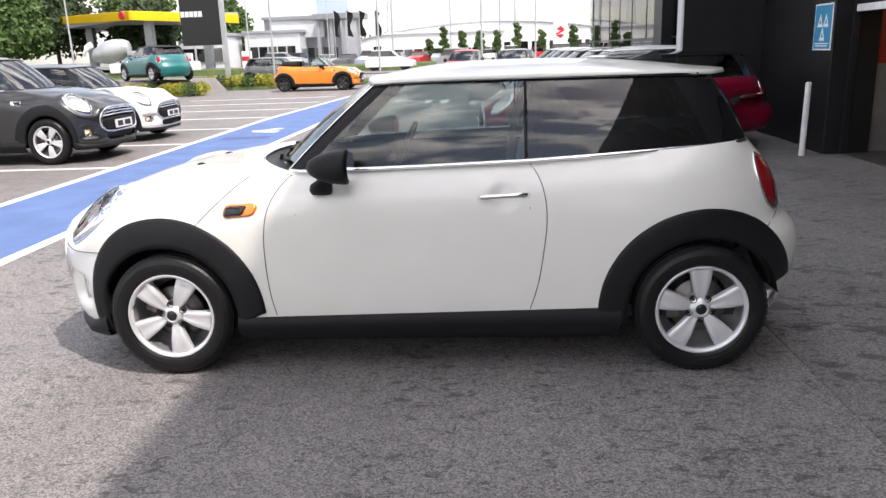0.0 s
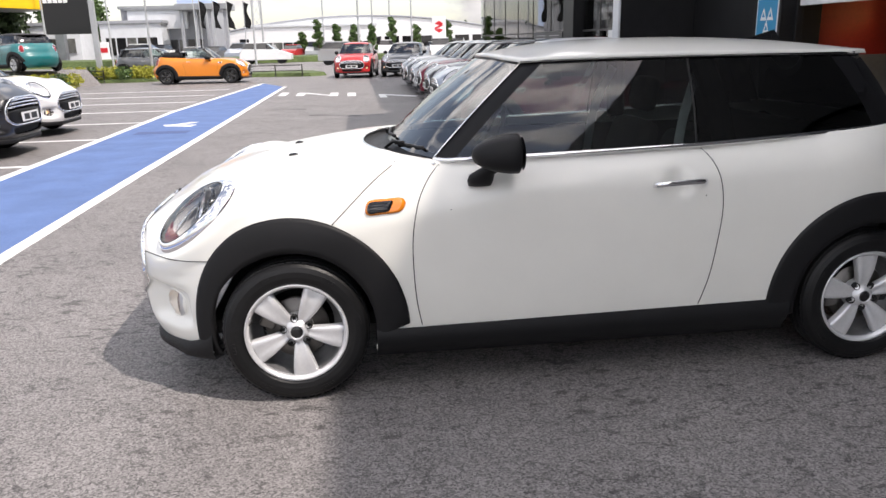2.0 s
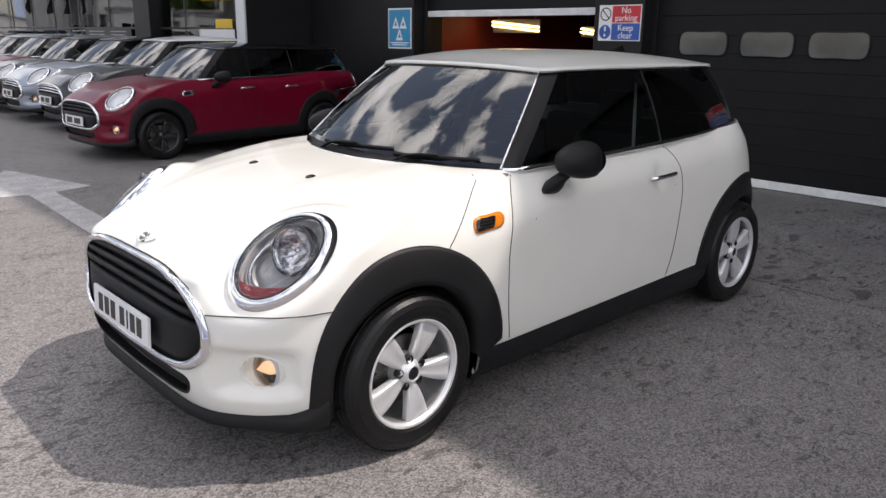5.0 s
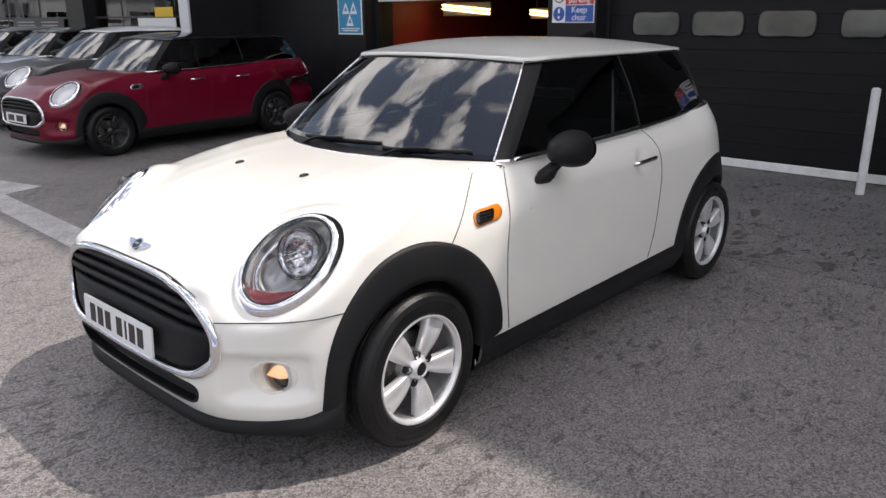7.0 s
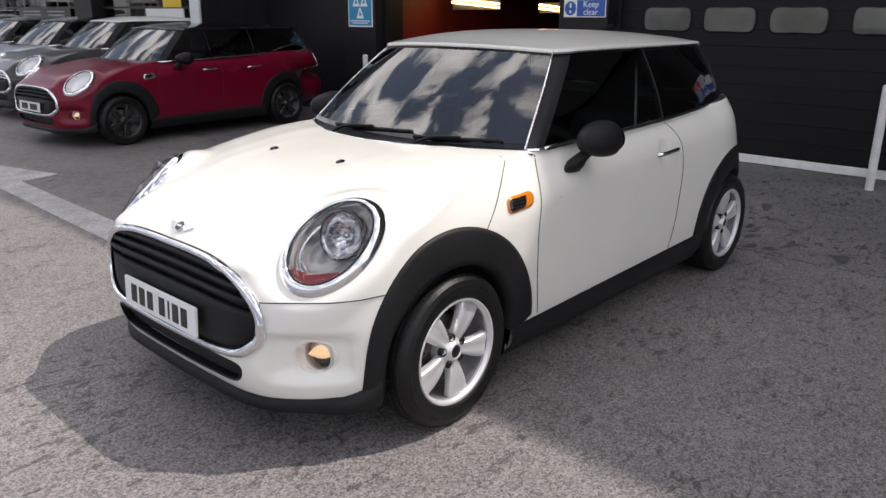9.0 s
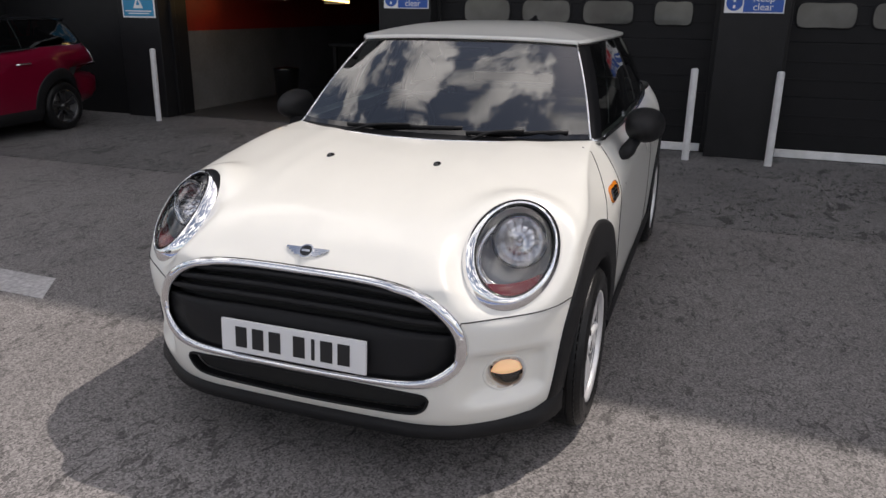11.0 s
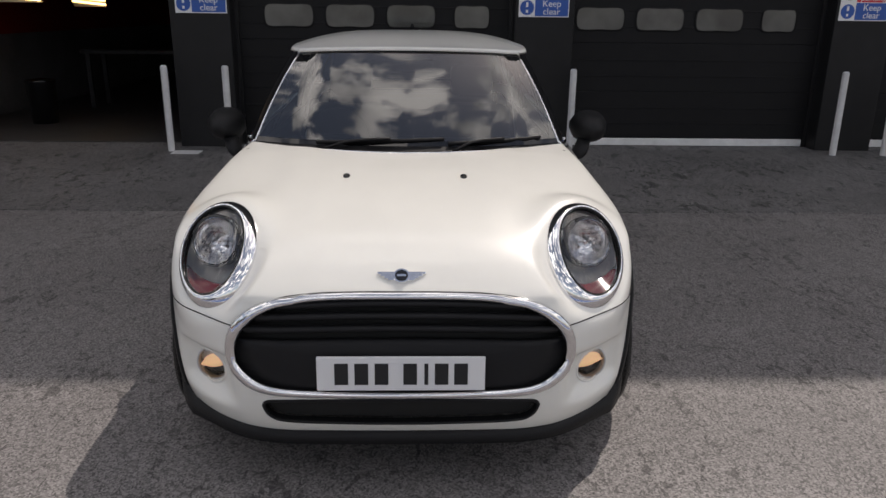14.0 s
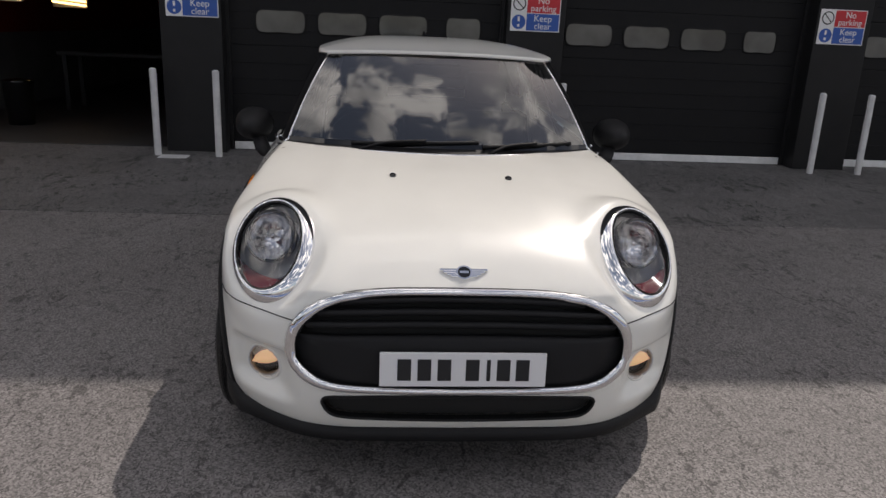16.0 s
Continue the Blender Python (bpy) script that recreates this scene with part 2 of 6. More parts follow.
# ---- car materials ----
def car_paint(name, color, metal=0.0):
    """Clear-coated paint with a faint flake and film of dust."""
    return shader(name, color, 0.32, metal, vary=0.015, scale=900, stain=0.02, stain_scale=5, coat=0.7)


PEARL = car_paint("pearl_white_paint", (0.77, 0.76, 0.71))
BLACK_PLASTIC = shader("black_plastic", (0.011, 0.011, 0.012), 0.5, spec=0.22, vary=0.12, scale=300, stain=0.1, stain_scale=6, bump=0.15, bump_scale=900)
GLOSS_BLACK = shader("gloss_black", (0.008, 0.008, 0.009), 0.08, coat=0.5)
PILLAR_BLACK = shader("pillar_black", (0.008, 0.008, 0.009), 0.38, spec=0.2)
SEAM_LINE = shader("shut_line_shadow", (0.045, 0.043, 0.042), 0.9, spec=0.1)
SEAM = shader("seam_shadow", (0.01, 0.01, 0.01), 0.8)
RUBBER = shader("tyre_rubber", (0.008, 0.008, 0.0085), 0.38, spec=0.27, vary=0.15, scale=60, stain=0.25, stain_scale=9, bump=0.2, bump_scale=300)
ALLOY = shader("alloy_silver", (0.70, 0.70, 0.71), 0.32, 0.45, vary=0.03, scale=90)
# the silver barrel's shade behind the spokes is put into this grey
ALLOY_SHADED = shader("wheel_barrel_grey", (0.20, 0.20, 0.205), 0.45, 0.4, vary=0.1, stain=0.25, stain_scale=12)
ALLOY_BLACK = shader("alloy_black", (0.015, 0.015, 0.016), 0.25, coat=0.5)
DISC = shader("brake_disc_steel", (0.16, 0.15, 0.14), 0.4, 0.8, stain=0.2, stain_scale=20)
CHROME = shader("chrome", (0.86, 0.86, 0.87), 0.05, 1.0)
SILVER_BOWL = shader("lamp_reflector", (0.84, 0.84, 0.86), 0.1, 0.9)
LAMP_GREY = shader("lamp_housing", (0.50, 0.50, 0.51), 0.4, 0.2)
LAMP_BRIGHT = shader("bright_lamp_bowl", (0.85, 0.86, 0.88), 0.25, 0.2)
AMBER = shader("amber_lens", (0.68, 0.20, 0.012), 0.12, coat=1.0)
AMBER_DIM = shader("amber_red_lens", (0.17, 0.022, 0.028), 0.12, coat=1.0)
RED_LENS = shader("red_lens", (0.24, 0.006, 0.010), 0.12, coat=0.4, spec=0.3)
# the fog lamp's warm glint is put in as a faintly emitting colour
GLINT_WARM = shader("warm_lamp_reflector", (0.98, 0.68, 0.40), 0.5, 0.0)
GLINT_WARM.node_tree.nodes["Principled BSDF"].inputs["Emission Color"].default_value = (1.0, 0.62, 0.34, 1)
GLINT_WARM.node_tree.nodes["Principled BSDF"].inputs["Emission Strength"].default_value = 0.55
CLEAR = glass("clear_lens", (0.96, 0.97, 0.98))
SCREEN = glass("windscreen_glass", (0.32, 0.43, 0.45), 0.0, 2.3)
SIDE_GLASS = glass("side_glass", (0.56, 0.64, 0.62))
PRIVACY = glass("rear_glass", (0.17, 0.19, 0.19))
CABIN = shader("cabin_trim", (0.02, 0.02, 0.021), 0.7, vary=0.1, bump=0.2)
DASH = shader("dashboard_skin", (0.008, 0.008, 0.009), 0.8, vary=0.1, bump=0.2)
SEAT_CLOTH = shader("seat_cloth", (0.035, 0.035, 0.037), 0.9, vary=0.2, scale=200, bump=0.3, bump_scale=500)
BELT = shader("seat_belt", (0.42, 0.42, 0.43), 0.8, vary=0.08, scale=300)
CLOTH_TOP = shader("soft_top_cloth", (0.015, 0.015, 0.016), 0.9, vary=0.2, bump=0.4)
PLATE_WHITE = shader("plate_white", (0.74, 0.74, 0.74), 0.35, stain=0.04)
PLATE_YELLOW = shader("plate_yellow", (0.75, 0.50, 0.03), 0.35, stain=0.04)
INK = shader("plate_ink", (0.01, 0.01, 0.01), 0.4)


# ---- small shape tools ----
def curve(*pts):
    """A smooth function through (x, y) pairs."""
    xs, ys = [p[0] for p in pts], [p[1] for p in pts]
    n = len(xs)
    tan = []
    for i in range(n):
        a, b = max(i - 1, 0), min(i + 1, n - 1)
        tan.append((ys[b] - ys[a]) / (xs[b] - xs[a]))

    def f(x):
        if x <= xs[0]:
            return ys[0]
        if x >= xs[-1]:
            return ys[-1]
        i = max(k for k in range(n - 1) if xs[k] <= x)
        h = xs[i + 1] - xs[i]
        u = (x - xs[i]) / h
        return (2 * u**3 - 3 * u**2 + 1) * ys[i] + (u**3 - 2 * u**2 + u) * h * tan[i] + (3 * u**2 - 2 * u**3) * ys[i + 1] + (u**3 - u**2) * h * tan[i + 1]

    return f


def path3(pts, n):
    """n + 1 points on a smooth line through 3D points, evenly in the points' own lengths."""
    d = [0.0]
    for a, b in zip(pts, pts[1:]):
        d.append(d[-1] + max((Vector(b) - Vector(a)).length, 1e-5))
    fs = [curve(*[(s, p[k]) for s, p in zip(d, pts)]) for k in range(3)]
    return [Vector([f(d[-1] * i / n) for f in fs]) for i in range(n + 1)]


def loft(rows, closed=False, bm=None):
    """Faces between rows of points."""
    b = bmesh.new() if bm is None else bm
    vs = [[b.verts.new(p) for p in r] for r in rows]
    for a, c in zip(vs, vs[1:]):
        n = len(a)
        for i in range(n if closed else n - 1):
            j = (i + 1) % n
            if len({a[i], a[j], c[j], c[i]}) == 4:
                b.faces.new((a[i], a[j], c[j], c[i]))
    return b


def lathe(profile, n=48, bm=None, axis="y"):
    """A turned shape: (radius, along) pairs about the y axis."""
    rows = []
    for r, a in profile:
        rows.append([(r * math.cos(2 * math.pi * i / n), a, r * math.sin(2 * math.pi * i / n)) for i in range(n)])
    return loft(rows, True, bm)


def tube(pts, w, h=None, normals=None, closed=False, n=8, bm=None):
    """A bar of elliptic section swept along points: w half wide, h half high along the normals."""
    h = w if h is None else h
    rows, m = [], len(pts)
    pts = [Vector(p) for p in pts]
    for i, p in enumerate(pts):
        t = (pts[(i + 1) % m] - pts[i - 1]) if closed or 0 < i < m - 1 else (pts[1] - pts[0] if i == 0 else pts[-1] - pts[-2])
        t.normalize()
        nn = Vector(normals[i]) if normals else Vector((0, 0, 1))
        if abs(nn.dot(t)) > 0.95:
            nn = Vector((0, 1, 0))
        side = t.cross(nn).normalized()
        up = side.cross(t).normalized()
        wi = w[i] if isinstance(w, list) else w
        rows.append([p + side * wi * math.cos(2 * math.pi * k / n) + up * h * math.sin(2 * math.pi * k / n) for k in range(n)])
    if closed:
        rows.append(rows[0])
    b = bmesh.new() if bm is None else bm
    loft(rows, True, b)
    if not closed:
        for r in (rows[0], rows[-1]):
            b.faces.new([b.verts.new(q) for q in r])
    bmesh.ops.remove_doubles(b, verts=b.verts, dist=1e-5)
    bmesh.ops.recalc_face_normals(b, faces=b.faces)
    return b


def inside(poly, x, y):
    c = False
    j = len(poly) - 1
    for i in range(len(poly)):
        (xi, yi), (xj, yj) = poly[i], poly[j]
        if (yi > y) != (yj > y) and x < (xj - xi) * (y - yi) / (yj - yi) + xi:
            c = not c
        j = i
    return c


def rounded(pts, n=48):
    """A smooth closed 2D outline through points."""
    loop = list(pts) + [pts[0]]
    wrap = path3([(*p, 0) for p in [pts[-1]] + loop + [pts[1]]], 400)
    a = min(range(100), key=lambda i: (wrap[i].to_2d() - Vector(pts[0])).length)
    b = min(range(300, 401), key=lambda i: (wrap[i].to_2d() - Vector(pts[0])).length)
    out2 = []
    for k in range(n):
        f = a + (b - a) * k / n
        i = int(f)
        q = wrap[i].lerp(wrap[min(i + 1, 400)], f - i)
        out2.append((q.x, q.y))
    return out2


# ---- the car ----
AX_R, TYRE_R = 2.495, 0.300
front_x = curve((0.14, -0.565), (0.19, -0.612), (0.25, -0.653), (0.33, -0.677), (0.44, -0.683), (0.54, -0.678), (0.62, -0.668), (0.70, -0.646), (0.74, -0.625))
rear_x = curve((0.15, 2.93), (0.24, 3.02), (0.42, 3.085), (0.54, 3.095), (0.62, 3.07), (0.69, 3.005), (0.75, 2.982), (0.87, 2.94), (0.97, 2.865), (1.06, 2.775))
side_in = curve((0.14, 0.05), (0.24, 0.022), (0.34, 0.006), (0.48, 0.0), (0.64, 0.0), (0.78, 0.004), (0.90, 0.018), (1.05, 0.03))
shoulder = curve((-0.72, 0.690), (-0.62, 0.672), (-0.50, 0.680), (-0.35, 0.722), (-0.2, 0.775), (0.0, 0.85), (0.2, 0.91), (0.4, 0.95), (0.6, 0.966), (1.1, 0.979), (1.7, 0.996), (2.37, 1.027), (2.7, 1.045), (2.9, 1.05))
hood_mid = curve((-0.70, 0.685), (-0.655, 0.716), (-0.608, 0.754), (-0.52, 0.806), (-0.4, 0.852), (-0.2, 0.908), (0.0, 0.941), (0.2, 0.961), (0.36, 0.971))
PLAN = path3([(0, 0, 0), (0.004, 0.26, 0), (0.011, 0.40, 0), (0.036, 0.50, 0), (0.077, 0.575, 0), (0.144, 0.660, 0), (0.234, 0.740, 0), (0.348, 0.797, 0), (0.462, 0.822, 0), (0.64, 0.836, 0), (1.03, 0.842, 0)], 120)
fender_in = curve((-0.4, 0.0), (-0.1, 0.03), (0.2, 0.08), (0.6, 0.124), (1.2, 0.101), (2.3, 0.091))
X_F, X_R, HALF = 0.35, 2.25, 0.852


def shell(fine=1.0):
    """The painted lower body as one smooth sheet, open underneath and below the glass."""
    nf, ns, nr, nl, nc = (max(4, round(k * fine)) for k in (84, 90, 36, 44, 30))
    cols = [("f", i / nf) for i in range(nf)]
    xs = sorted({X_F, 0.60, X_R} | {X_F + (X_R - X_F) * i / ns for i in range(ns + 1)})
    cols += [("s", x) for x in xs] + [("r", i / nr) for i in range(1, nr + 1)]

    def outline(kind, u, z):
        wz = HALF - side_in(z)
        e = 2 / 2.6
        if kind == "f":
            i = min(int(u * 120), 119)
            p = PLAN[i].lerp(PLAN[i + 1], u * 120 - i)
            fx = front_x(z)
            return fx + p.x * (X_F - fx) / 1.03, wz * p.y / 0.842
        if kind == "s":
            scoop = 0.020 * math.exp(-((((u - 1.605) / 0.058) ** 2 + ((z - 0.848) / 0.052) ** 2) ** 2))
            return u, wz - scoop + 0.012 * math.exp(-(((u - 2.45) / 0.45) ** 2)) * math.exp(-(((z - 0.72) / 0.25) ** 2))
        a = u * math.pi / 2
        return X_R + (rear_x(z) - X_R) * math.sin(a) ** e, (wz + 0.01) * max(math.cos(a), 0) ** (2 / 3.0)

    b = bmesh.new()
    rows = []
    last_cap = 0
    for ci, (kind, u) in enumerate(cols):
        x_ref = outline(kind, u, 0.55)[0]
        zs = shoulder(x_ref)
        zb = 0.20 if kind == "f" else 0.17
        col = []
        roll_in = fender_in(x_ref) * (1 if kind != "r" else max(0, 1 - 2 * u))
        for k in range(nl + 1):
            z = zb + (zs - zb) * (k / nl) ** 0.92
            x, y = outline(kind, u, z)
            q = (zs - z) / (0.15 + 0.10 * min(1, max(0, (0.9 - x_ref) / 0.6)))
            if q < 1 and y > 0:
                y -= roll_in * (1 - q) ** 2
            if kind == "f":
                x += 0.066 * math.exp(-(((y - 0.648) / 0.104) ** 6) - ((z - 0.400) / 0.080) ** 6)
            col.append(Vector((x, max(y, 0), z)))
        if x_ref <= 0.6001 and kind != "r":
            last_cap = ci
            ox, oy = col[-1].x, col[-1].y
            sx = -0.30 + 0.62 * min(1, max(0, (ox - front_x(0.7)) / (0.60 - front_x(0.7)))) ** 1.3
            for k in range(1, nc + 1):
                r = 1 - (k / nc) ** 1.7
                x, y = sx + (ox - sx) * (r**2 if kind == "s" else r ** (1 + u)), oy * r
                top = hood_mid(x)
                m = 3.0 - 0.8 * min(1, max(0, (x + 0.5) / 0.5))
                z = zs + max(top - zs, 0.0) * (1 - r**m) ** (1 / m)
                # two low creases that run along the bonnet
                z += 0.004 * math.exp(-(((y - 0.42) / 0.06) ** 2)) * min(1, max(0, (x + 0.45) / 0.4)) + 0.005 * math.exp(-(((y - 0.30) / 0.035) ** 2)) * min(1, max(0, (x + 0.42) / 0.25)) * min(1, max(0, (0.25 - x) / 0.25))
                col.append(Vector((x, y, z)))
        rows.append(col)
    for side in (1, -1):
        vs = [[b.verts.new((p.x, p.y * side, p.z)) for p in c] for c in rows]
        for i, (a, c) in enumerate(zip(vs, vs[1:])):
            n = min(len(a), len(c))
            for k in range(n - 1):
                f = (a[k], c[k], c[k + 1], a[k + 1])
                b.faces.new(f if side > 0 else f[::-1])
    bmesh.ops.remove_doubles(b, verts=b.verts, dist=2e-4)
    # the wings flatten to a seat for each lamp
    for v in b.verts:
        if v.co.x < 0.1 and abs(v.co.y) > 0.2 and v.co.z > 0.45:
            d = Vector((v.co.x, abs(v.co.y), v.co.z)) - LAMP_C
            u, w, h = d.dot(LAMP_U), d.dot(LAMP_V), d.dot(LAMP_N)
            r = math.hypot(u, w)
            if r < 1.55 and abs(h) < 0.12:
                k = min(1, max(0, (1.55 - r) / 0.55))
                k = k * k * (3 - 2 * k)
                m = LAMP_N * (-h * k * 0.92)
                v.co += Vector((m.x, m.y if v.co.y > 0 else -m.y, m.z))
    for f in b.faces:
        f.smooth = True
    bmesh.ops.recalc_face_normals(b, faces=b.faces)
    b.normal_update()
    if sum(f.normal.z for f in b.faces if f.calc_center_median().z > 0.9) < 0:
        bmesh.ops.reverse_faces(b, faces=b.faces)
        b.normal_update()
    return b


GRILLE = [(0, 0.706), (0.15, 0.705), (0.27, 0.701), (0.386, 0.686), (0.472, 0.650), (0.528, 0.600), (0.552, 0.552), (0.557, 0.508), (0.551, 0.474), (0.534, 0.444), (0.480, 0.405), (0.400, 0.387), (0.19, 0.379), (0, 0.378)]
INTAKE = [(0, 0.363), (0.20, 0.362), (0.395, 0.357), (0.430, 0.351), (0.440, 0.336), (0.424, 0.300), (0.390, 0.281), (0.190, 0.271), (0, 0.269)]
DOOR_F = [(0.640, 0.968), (0.572, 0.902), (0.524, 0.816), (0.498, 0.684), (0.496, 0.549), (0.505, 0.411), (0.524, 0.303)]
DOOR_R = [(1.704, 0.998), (1.752, 0.939), (1.783, 0.849), (1.792, 0.734), (1.779, 0.603), (1.753, 0.443), (1.716, 0.318)]
FOG = (0.641, 0.396)
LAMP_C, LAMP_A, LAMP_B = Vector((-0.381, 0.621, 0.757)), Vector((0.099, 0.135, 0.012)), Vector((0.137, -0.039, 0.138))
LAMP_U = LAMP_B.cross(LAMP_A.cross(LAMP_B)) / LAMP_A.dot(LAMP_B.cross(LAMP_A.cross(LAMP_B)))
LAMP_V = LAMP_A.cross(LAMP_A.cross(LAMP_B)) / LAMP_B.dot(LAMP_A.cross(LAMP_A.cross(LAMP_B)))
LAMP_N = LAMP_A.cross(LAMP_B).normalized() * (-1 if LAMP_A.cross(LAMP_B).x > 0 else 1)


def full(half):
    """A closed outline from its right half, top to bottom."""
    return [(y, z) for y, z in half] + [(-y, z) for y, z in half[-2:0:-1]]


class Skin:
    """Lays things on the car's painted sheet."""

    def __init__(self, bm):
        from mathutils.bvhtree import BVHTree

        self.tree = BVHTree.FromBMesh(bm)

    def at(self, p, d):
        hit, nrm, _, _ = self.tree.ray_cast(Vector(p), Vector(d).normalized())
        if hit is None:
            hit, nrm, _, _ = self.tree.find_nearest(Vector(p))
        if nrm.dot(Vector(d)) > 0:
            nrm = -nrm
        return hit, nrm

    def front(self, y, z):
        return self.at((-3, y, z), (1, 0, 0))

    def side(self, x, z, s):
        return self.at((x, 3 * s, z), (0, -s, 0))

    def patch(self, pts, ray, up=0.003, dome=0.0, rings=6, edge=0.0):
        """A filled sheet over an outline, raised by up, domed in the middle, its rim turned down to the skin."""
        cx, cy = sum(p[0] for p in pts) / len(pts), sum(p[1] for p in pts) / len(pts)
        rows = []
        if edge:
            rows.append([h - n * edge for h, n in (ray(*p) for p in pts)])
        for k in range(rings + 1):
            f = max(1 - k / rings, 0.02)
            row = []
            for px, py in pts:
                h, n = ray(cx + (px - cx) * f, cy + (py - cy) * f)
                row.append(h + n * (up + dome * (1 - f * f)))
            rows.append(row)
        b = loft(rows, True)
        b.faces.new([v for v in b.verts][-len(pts):])
        bmesh.ops.recalc_face_normals(b, faces=b.faces)
        h, n = ray(cx, cy)
        if sum(f.normal.dot(n) for f in b.faces) < 0:
            bmesh.ops.reverse_faces(b, faces=b.faces)
        return b

    def line(self, pts, ray, w, h=None, lift=0.0, closed=False):
        hits = [ray(*p) for p in pts]
        return tube([p + n * lift for p, n in hits], w, h, [n for _, n in hits], closed, 6)


def wheel_set(rim_mat, fine=1.0):
    """One wheel, its outer face towards -y, about the origin."""
    n = max(20, int(64 * fine))
    barrel = lathe([(0.150, 0.05), (0.184, 0.03), (0.190, -0.046)], n)
    rim = lathe([(0.189, -0.040), (0.1935, -0.052), (0.199, -0.060), (0.2075, -0.064), (0.2105, -0.056), (0.206, -0.035)], n)
    arm = bmesh.new()
    a0 = math.radians(90)
    rows = []
    for i in range(10):
        f = i / 9
        r = 0.036 + 0.158 * f
        half = 0.017 + 0.036 * f + 0.003 * math.sin(math.pi * f)
        depth = -0.034 - 0.014 * math.sin(math.pi * f * 0.8) - 0.004 * f
        row = []
        for j, q in enumerate((-1.0, -1.0, -0.82, -0.4, 0.0, 0.4, 0.82, 1.0, 1.0)):
            y = depth + (0.034 if j in (0, 8) else 0.007 if abs(q) == 1.0 else 0.005 if q == 0 else 0.003 if abs(q) == 0.4 else 0)
            row.append((r * math.cos(a0) - q * half * math.sin(a0), y, r * math.sin(a0) + q * half * math.cos(a0)))
        rows.append(row)
    loft(rows, False, arm)
    bmesh.ops.recalc_face_normals(arm, faces=arm.faces)
    lathe([(0.0, -0.046), (0.024, -0.046), (0.0265, -0.053), (0.031, -0.054), (0.034, -0.046), (0.045, -0.036), (0.060, -0.028), (0.066, -0.018), (0.068, 0.0)], n, rim)
    bmesh.ops.recalc_face_normals(rim, faces=rim.faces)
    tyre = lathe([(0.205, -0.050), (0.2105, -0.076), (0.219, -0.083), (0.240, -0.0865), (0.262, -0.086), (0.280, -0.078), (0.291, -0.066), (0.2985, -0.050), (0.300, -0.036), (0.2955, -0.034), (0.2955, -0.029), (0.300, -0.027), (0.3005, 0.0), (0.296, 0.002), (0.296, 0.008), (0.300, 0.010), (0.2985, 0.05), (0.285, 0.075), (0.24, 0.085), (0.20, 0.06)], n)
    # raised bars where the sidewall lettering stands
    for a in (35, 80, 140, 215, 262, 320):
        for k in range(4):
            t = math.radians(a + k * 3.2)
            m = Matrix.Rotation(-t, 4, "Y") @ Matrix.Translation((0.258, -0.0868, 0))
            bb = box(-0.007, 0.007, -0.0012, 0.001, -0.0045, 0.0045)
            bb.transform(m)
            join(tyre, bb)
    # tread blocks on the shoulder
    for k in range(int(60 * fine)):
        t = 2 * math.pi * k / int(60 * fine)
        bb = box(-0.004, 0.0010, -0.009, 0.010, -0.011, 0.011)
        bb.transform(Matrix.Rotation(-t, 4, "Y") @ Matrix.Translation((0.2945, -0.050, 0)) @ Matrix.Rotation(0.35, 4, "Z"))
        join(tyre, bb)
    disc = lathe([(0.03, 0.0), (0.128, 0.0), (0.130, 0.004), (0.130, 0.016), (0.03, 0.018)], n)
    join(disc, box(-0.15, -0.085, -0.012, 0.03, -0.055, 0.055, 0.008))
    cap = lathe([(0.0, -0.0535), (0.020, -0.0535), (0.0245, -0.051), (0.026, -0.047)], 28)
    nuts = lathe([(0.0, -0.034), (0.0065, -0.034), (0.0075, -0.028), (0.0125, -0.028), (0.0135, -0.0415), (0.0155, -0.0405), (0.0165, -0.020)], 14)
    nuts.transform(Matrix.Translation((0.0545 * math.cos(math.radians(54)), 0, 0.0545 * math.sin(math.radians(54)))))
    for bm in (arm, cap, nuts):
        bm.transform(Matrix.Translation((0, -0.016, 0)))
    for bm in (rim, barrel):
        for v in bm.verts:
            v.co.y -= 0.016 if v.co.y < -0.01 else 0
    return {"wheel": mesh_from("wheel", rim, rim_mat, True), "barrel": mesh_from("barrel", barrel, ALLOY_SHADED, True), "spoke": mesh_from("spoke", arm, rim_mat, True), "tyre": mesh_from("tyre", tyre, RUBBER), "brake_disc": mesh_from("brake_disc", disc, DISC, True), "hub_cap": mesh_from("hub_cap", cap, GLOSS_BLACK, True), "wheel_nut": mesh_from("wheel_nut", nuts, SEAM, True)}


def add_wheels(car, meshes, length=AX_R, track=0.770):
    for x in (0, length):
        for s in (-1, 1):
            w = new("wheel", meshes["wheel"])
            w.parent = car
            w.matrix_basis = pose(x + (0.010 if x == 0 else 0), s * track, TYRE_R, 0, 28 if x == 0 else -2, 0 if s < 0 else 180)
            for k in ("tyre", "barrel", "brake_disc", "hub_cap"):
                o = new(k, meshes[k])
                o.parent = w
            for k in range(5):
                for nm in ("spoke", "wheel_nut"):
                    o = new(nm, meshes[nm])
                    o.parent = w
                    o.matrix_basis = Matrix.Rotation(math.radians(72 * k), 4, "Y")


def keep_normals(me, normals):
    me.shade_smooth()
    me.normals_split_custom_set_from_vertices(normals)


